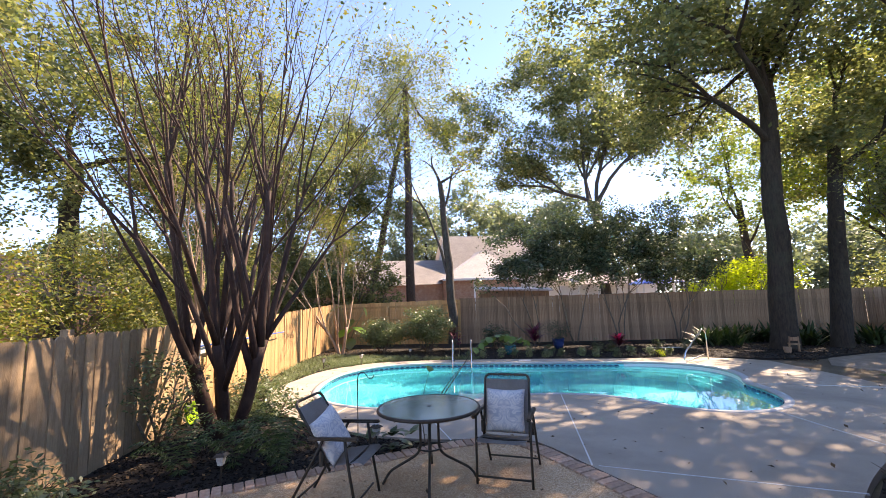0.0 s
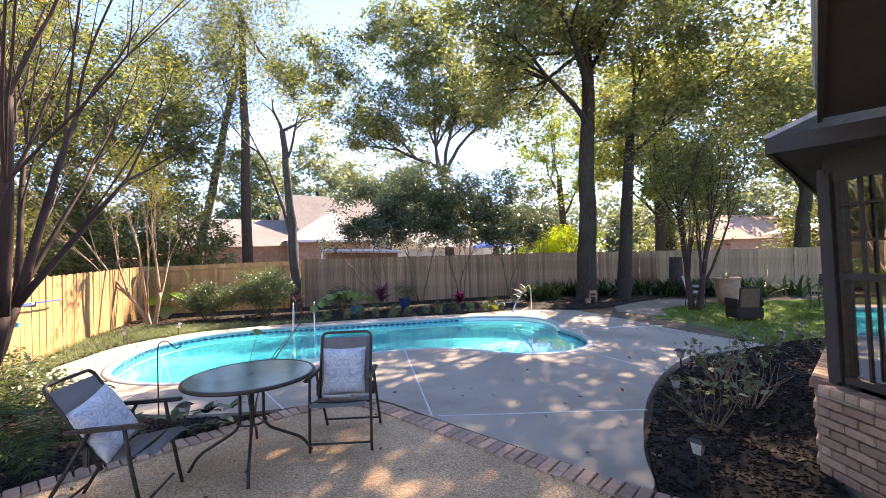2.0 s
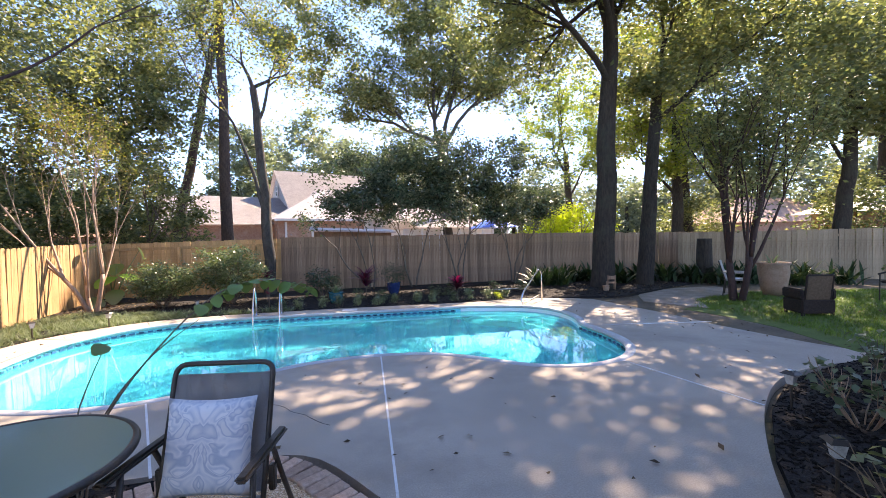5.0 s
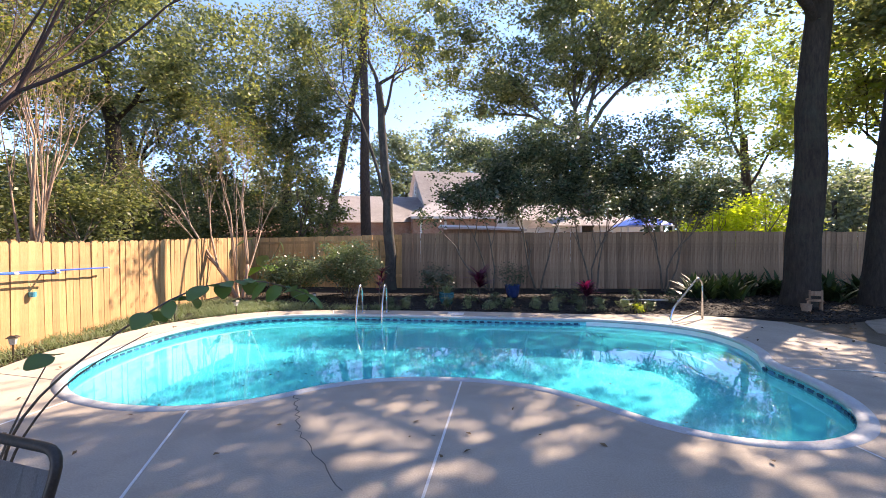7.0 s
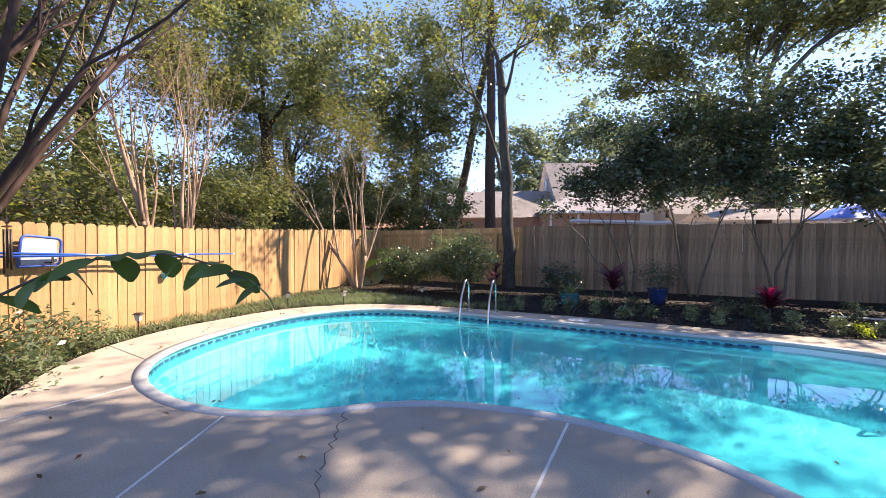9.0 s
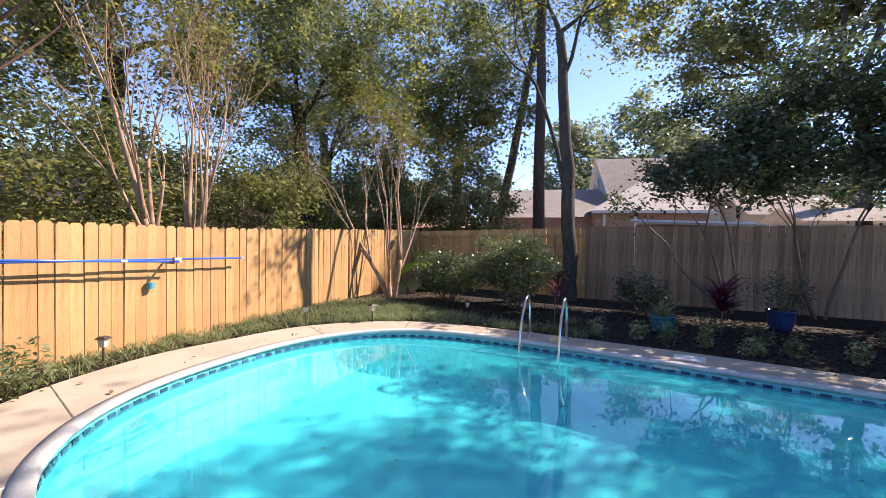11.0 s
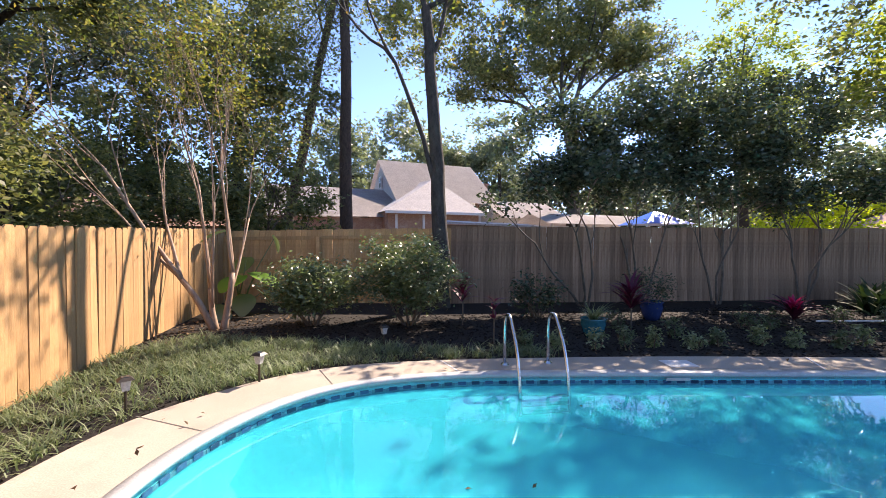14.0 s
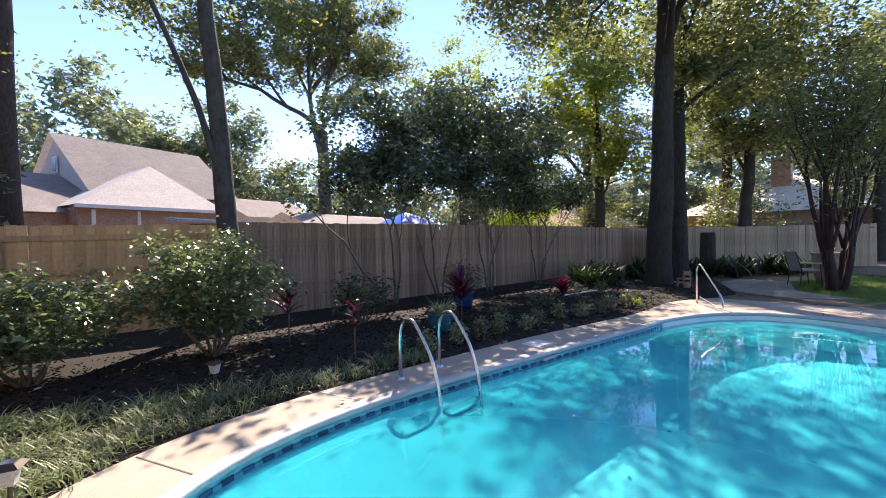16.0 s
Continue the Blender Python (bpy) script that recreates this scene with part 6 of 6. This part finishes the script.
M_FARBRICK = surface("far_brick", [(0.34, 0.18, 0.12), (0.46, 0.28, 0.20)], 9, 0.9, 0, 0.3, 14, (1, 1, 3), (0.52, 0.40, 0.31), 3.0)
back_house = thing("neighbour_house", (0, 0, 0), "white gabled house with grey roofs and brick wing", "house")
# left wing, tall middle with its west gable, front brick wing with a hipped end, right wing, porch
gable_roof(-10.0, -0.6, 36.2, 49.8, 3.25, 6.05, "x", M_SHINGLE, back_house)
part("wall", box(9.4, 0.2, 3.3, (-5.3, 36.5, -0.1)), M_FARBRICK, back_house)
gable_roof(-1.0, 7.6, 38.6, 48.4, 4.7, 8.7, "x", M_SHINGLE, back_house, 0.25)
part("wall", box(8.4, 0.2, 4.7, (3.3, 40.9, -0.1)), M_WHITE, back_house)
for gx in (-0.95, 7.55):
    bm = bmesh.new()
    bm.faces.new([bm.verts.new(v) for v in ((gx, 38.8, 0), (gx, 48.2, 0), (gx, 48.2, 4.7), (gx, 43.5, 8.5), (gx, 38.8, 4.7))])
    bmesh.ops.solidify(bm, geom=list(bm.faces), thickness=0.15)
    part("gable_end", bm, M_WHITE, back_house, "white siding gable")
attic = part("window", box(0.07, 0.55, 1.0, (-1.08, 43.3, 6.2)), M_WHITE, back_house, "white-framed window")
part("pane", box(0.03, 0.42, 0.86, (-1.12, 43.3, 6.27)), M_DARKGLASS, attic)
part("muntin", box(0.03, 0.44, 0.05, (-1.14, 43.3, 6.68)), M_WHITE, attic)
bm = bmesh.new()
b = [bm.verts.new(v) for v in ((-3.1, 34.9, 3.6), (4.5, 34.9, 3.6), (4.5, 45.0, 3.6), (-3.1, 45.0, 3.6), (1.9, 38.5, 6.5), (0.9, 45.0, 6.5))]
for f in ((0, 1, 4), (1, 2, 5, 4), (2, 3, 5), (3, 0, 4, 5), (3, 2, 1, 0)):
    bm.faces.new([b[k] for k in f])
part("roof", bm, M_SHINGLE, back_house, "grey hipped roof")
part("brick_wall", box(7.0, 0.25, 3.65, (0.7, 35.5, -0.1)), M_FARBRICK, back_house, "tan-red brick wall")
part("brick_wall", box(0.25, 5.0, 3.65, (-2.75, 38.1, -0.1)), M_FARBRICK, back_house, "tan-red brick wall")
part("fascia", box(7.6, 0.06, 0.18, (0.7, 34.86, 3.45)), M_WHITE, back_house)
for x in (-2.2, -0.2):
    part("trim_board", box(0.16, 0.08, 3.5, (x, 35.34, -0.1)), M_WHITE, back_house)
small_window(5.7, 40.76, 4.0, 0.75, 1.0, back_house)
small_window(8.4, 40.76, 3.4, 0.7, 0.8, back_house)
part("chimney", box(0.9, 0.7, 6.7, (7.95, 41.6, 0)), M_FARBRICK, back_house, "brick chimney")
part("chimney_cap", box(1.05, 0.85, 0.15, (7.95, 41.6, 6.7)), M_FARBRICK, back_house)
part("wall", box(6.0, 0.2, 4.2, (10.6, 40.9, -0.1)), M_WHITE, back_house)
gable_roof(7.7, 14.0, 37.2, 44.0, 3.5, 5.2, "x", M_SHINGLE, back_house)
gable_roof(6.6, 16.5, 30.2, 33.8, 2.7, 3.5, "x", M_SHINGLE, back_house, name="porch_roof")
part("wall", box(9.6, 0.2, 2.8, (11.5, 33.0, -0.1)), M_WHITE, back_house)
for x in (7.0, 8.8, 10.6, 12.4, 14.2, 16.0):
    part("porch_post", box(0.16, 0.16, 2.7, (x, 30.4, 0)), M_WHITE, back_house)
back_house.matrix_basis = Matrix.Translation((1.5, 38, 0)) @ pose(0, 0, 0, 0, 0, 17) @ Matrix.Translation((-1.5, -38, 0))
shed = thing("garden_shed", (3.1, 26.6, -0.1), "low grey shed with a shallow roof behind the back fence", "shed")
part("wall", box(4.5, 1.8, 2.4, (0, 0, 0)), M_PICKET_GREY, shed)
part("roof", box(5.0, 2.4, 0.1, (0, 0, 2.46), 0, pose(0, 0, 0, 5, 2.5, 0)), M_SHINGLE, shed)
for x in (-2.0, -0.7, 0.7, 2.0):
    part("batten", box(0.06, 0.03, 2.3, (x, -0.91, 0.02)), M_PICKET_GREY, shed)
tarp = thing("blue_canopy", (12.6, 27.0, 0), "blue canopy on white posts in the neighbour's yard", "canopy")
hip = bmesh.new()
bmesh.ops.create_cone(hip, cap_ends=True, segments=4, radius1=1.9, radius2=0.15, depth=0.7, matrix=Matrix.Translation((0, 0, 2.75)) @ pose(0, 0, 0, 0, 0, 45))
part("cover", hip, M_BLUE, tarp)
for sx in (-1, 1):
    for sy in (-1, 1):
        part("post", box(0.07, 0.07, 2.42, (1.25 * sx, 1.25 * sy, -0.05)), M_WHITE, tarp)
west_house = thing("neighbour_house", (0, 0, 0), "low brick house with clay-coloured roof behind the west fence", "house")
part("wall", box(14, 8, 2.5, (-17.0, 34.0, -0.1)), M_FARBRICK, west_house)
hip_roof(-24, -10, 30, 38, 2.4, 4.6, M_ORANGE_ROOF, west_house)
near_west = thing("neighbour_house", (0, 0, 0), "brick house with clay-coloured roof beyond the hedge", "house")
part("wall", box(8, 12, 2.5, (-18.0, 12.0, -0.1)), M_FARBRICK, near_west)
hip_roof(-22, -14, 6, 18, 2.4, 4.2, M_ORANGE_ROOF, near_west, 0.5, 3.8)
east_house = thing("neighbour_house", (0, 0, 0), "brick ranch house with pale hip roof beyond the east fence", "house")
part("wall", box(13.0, 9.0, 2.6, (32.5, 11.5, -0.1)), M_FARBRICK, east_house, "multicoloured brick wall")
hip_roof(26.0, 39.0, 7.0, 16.0, 2.45, 5.0, M_PALE_ROOF, east_house, 0.6)
part("gutter", box(14.3, 0.12, 0.14, (32.5, 6.36, 2.36)), M_WHITE, east_house)
part("downpipe", tube(rounded([(25.4, 9.4, 2.36), (25.85, 9.4, 2.05), (25.9, 9.4, 0.0)], 0.1), 0.045, 8), M_WHITE, east_house)
part("chimney", box(0.9, 0.9, 2.0, (29.0, 11.5, 3.8)), M_FARBRICK, east_house)
ne_house = thing("neighbour_house", (0, 0, 0), "low house with clay-coloured roof behind the trees", "house")
part("wall", box(18.0, 9.0, 2.8, (52.0, 37.0, -0.1)), M_FARBRICK, ne_house)
hip_roof(43.0, 61.0, 32.5, 41.5, 2.7, 5.8, M_ORANGE_ROOF, ne_house, 0.6)


# ---- grasses, mulch and litter ----
rng = random.Random(31)


def scatter(poly, n, z, keep=None):
    xs, ys = [p[0] for p in poly], [p[1] for p in poly]
    out = []
    while len(out) < n:
        x, y = rng.uniform(min(xs), max(xs)), rng.uniform(min(ys), max(ys))
        if inside(x, y, poly) and (keep is None or keep(x, y)):
            out.append((x, y, z(x, y) if callable(z) else z))
    return out


DL = [tuple(p)[:2] for p in DECK_LINE]
BORDER = [(-2.9, 5.25), (-3.62, 6.15), (-4.0, 6.9), (-4.12, 7.74), (-4.05, 8.6), (-3.98, 9.3), (-3.78, 9.9), (-3.3, 10.5), (-2.72, 10.95), (-1.95, 11.2), (-0.9, 11.25), (0.4, 11.16), (0.5, 11.45), (-0.7, 11.75), (-1.8, 12.0), (-2.6, 12.3), (-3.6, 12.7),
          (-4.6, 13.0), (-5.2, 12.2), (-4.95, 10.0), (-4.8, 8.4), (-4.5, 6.3), (-3.6, 5.0)]
border = thing("border_grass", (0, 0, 0), "arching border grass between deck and west fence", "grass", kind="stuff")
spots = scatter(BORDER, 720, -0.035, lambda x, y: not inside(x, y, DL))
part("blades", blades(701, spots, 16, 0.23, 0.011, 0.75, 0.95, 0.05, 3), L_GRASS, border)
lawn_grass = thing("lawn_grass", (0, 0, 0), "short green lawn grass", "grass", kind="stuff")
spots = scatter(LAWN, 5000, -0.085, lambda x, y: not inside(x, y, DL))
part("blades", blades(702, spots, 6, 0.085, 0.009, 0.5, 1.1, 0.04, 2), L_LAWN, lawn_grass)


def chips(seed, spots, size):
    g = random.Random(seed)
    vs, fs = [], []
    for x, y, z in spots:
        ln, w = size * g.uniform(0.5, 1.6), size * g.uniform(0.15, 0.5)
        m = pose(x, y, z + 0.006, g.uniform(-25, 25), g.uniform(-25, 25), g.uniform(0, 360))
        b = len(vs)
        for p in ((-ln / 2, -w / 2, 0), (ln / 2, -w / 2, 0.004), (ln / 2, w / 2, 0), (-ln / 2, w / 2, 0.004)):
            vs.append(tuple(m @ Vector(p)))
        for p in ((-ln / 2, -w / 2, -0.008), (ln / 2, -w / 2, -0.006), (ln / 2, w / 2, -0.008), (-ln / 2, w / 2, -0.006)):
            vs.append(tuple(m @ Vector(p)))
        fs += [(b, b + 1, b + 2, b + 3), (b, b + 4, b + 5, b + 1), (b + 1, b + 5, b + 6, b + 2), (b + 2, b + 6, b + 7, b + 3), (b + 3, b + 7, b + 4, b)]
    return vs, fs


mulch = thing("bark_mulch", (0, 0, 0), "dark bark chips strewn over the beds", "mulch", kind="stuff")
out_deck = lambda x, y: not inside(x, y, DL)
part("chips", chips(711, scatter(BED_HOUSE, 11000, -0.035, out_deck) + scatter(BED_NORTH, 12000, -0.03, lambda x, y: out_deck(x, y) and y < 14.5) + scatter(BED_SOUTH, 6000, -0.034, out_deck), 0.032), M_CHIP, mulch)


def litter(seed, spots, size, z=0.012):
    return leaf_mesh(seed, [(x, y, q + z) for x, y, q in spots], 1, 0.004, size, 0.55, 0.0, 0.25)


fallen = thing("fallen_leaves", (0, 0, 0), "scattered dry brown fallen leaves", "leaves", kind="stuff")
PAT = [tuple(p)[:2] for p in BRICK_LINE] + [(3.4, -0.6), (-3.5, -0.6)]
sp = scatter(DL, 130, lambda x, y: fall(x, y), lambda x, y: not inside(x, y, [tuple(p)[:2] for p in offset(POOL, 0.15)])) + scatter(PAT, 90, 0.006) + scatter(BED_HOUSE, 260, -0.02, out_deck) + scatter(BED_NORTH, 500, -0.015, out_deck) + scatter(BED_SOUTH, 450, -0.02, out_deck)
sp += scatter([(8.6, 9.3), (9.5, 10.2), (12, 10.8), (11, 12.6), (8.6, 12.6), (7.4, 11.0)], 900, -0.06) + scatter([(-5.3, 12.6), (-4.0, 12.4), (-3.0, 13.2), (-3.4, 15), (-5.4, 15)], 500, -0.02) + scatter(LAWN, 150, -0.03)
leaves("litter", litter(721, sp, 0.06), L_LITTER, fallen)
floaters = thing("floating_leaves", (0, 0, 0), "few brown leaves floating on the pool", "leaves", kind="stuff")
leaves("litter", litter(722, scatter([tuple(p)[:2] for p in offset(POOL, -0.25)], 26, WATER), 0.045, 0.003), L_LITTER, floaters)
sunk = thing("sunken_leaves", (0, 0, 0), "dark leaves lying on the pool floor", "leaves", kind="stuff")
leaves("litter", litter(723, scatter([tuple(p)[:2] for p in offset(POOL, -0.6)], 60, -1.25), 0.06, 0.006), M_CHIP, sunk)
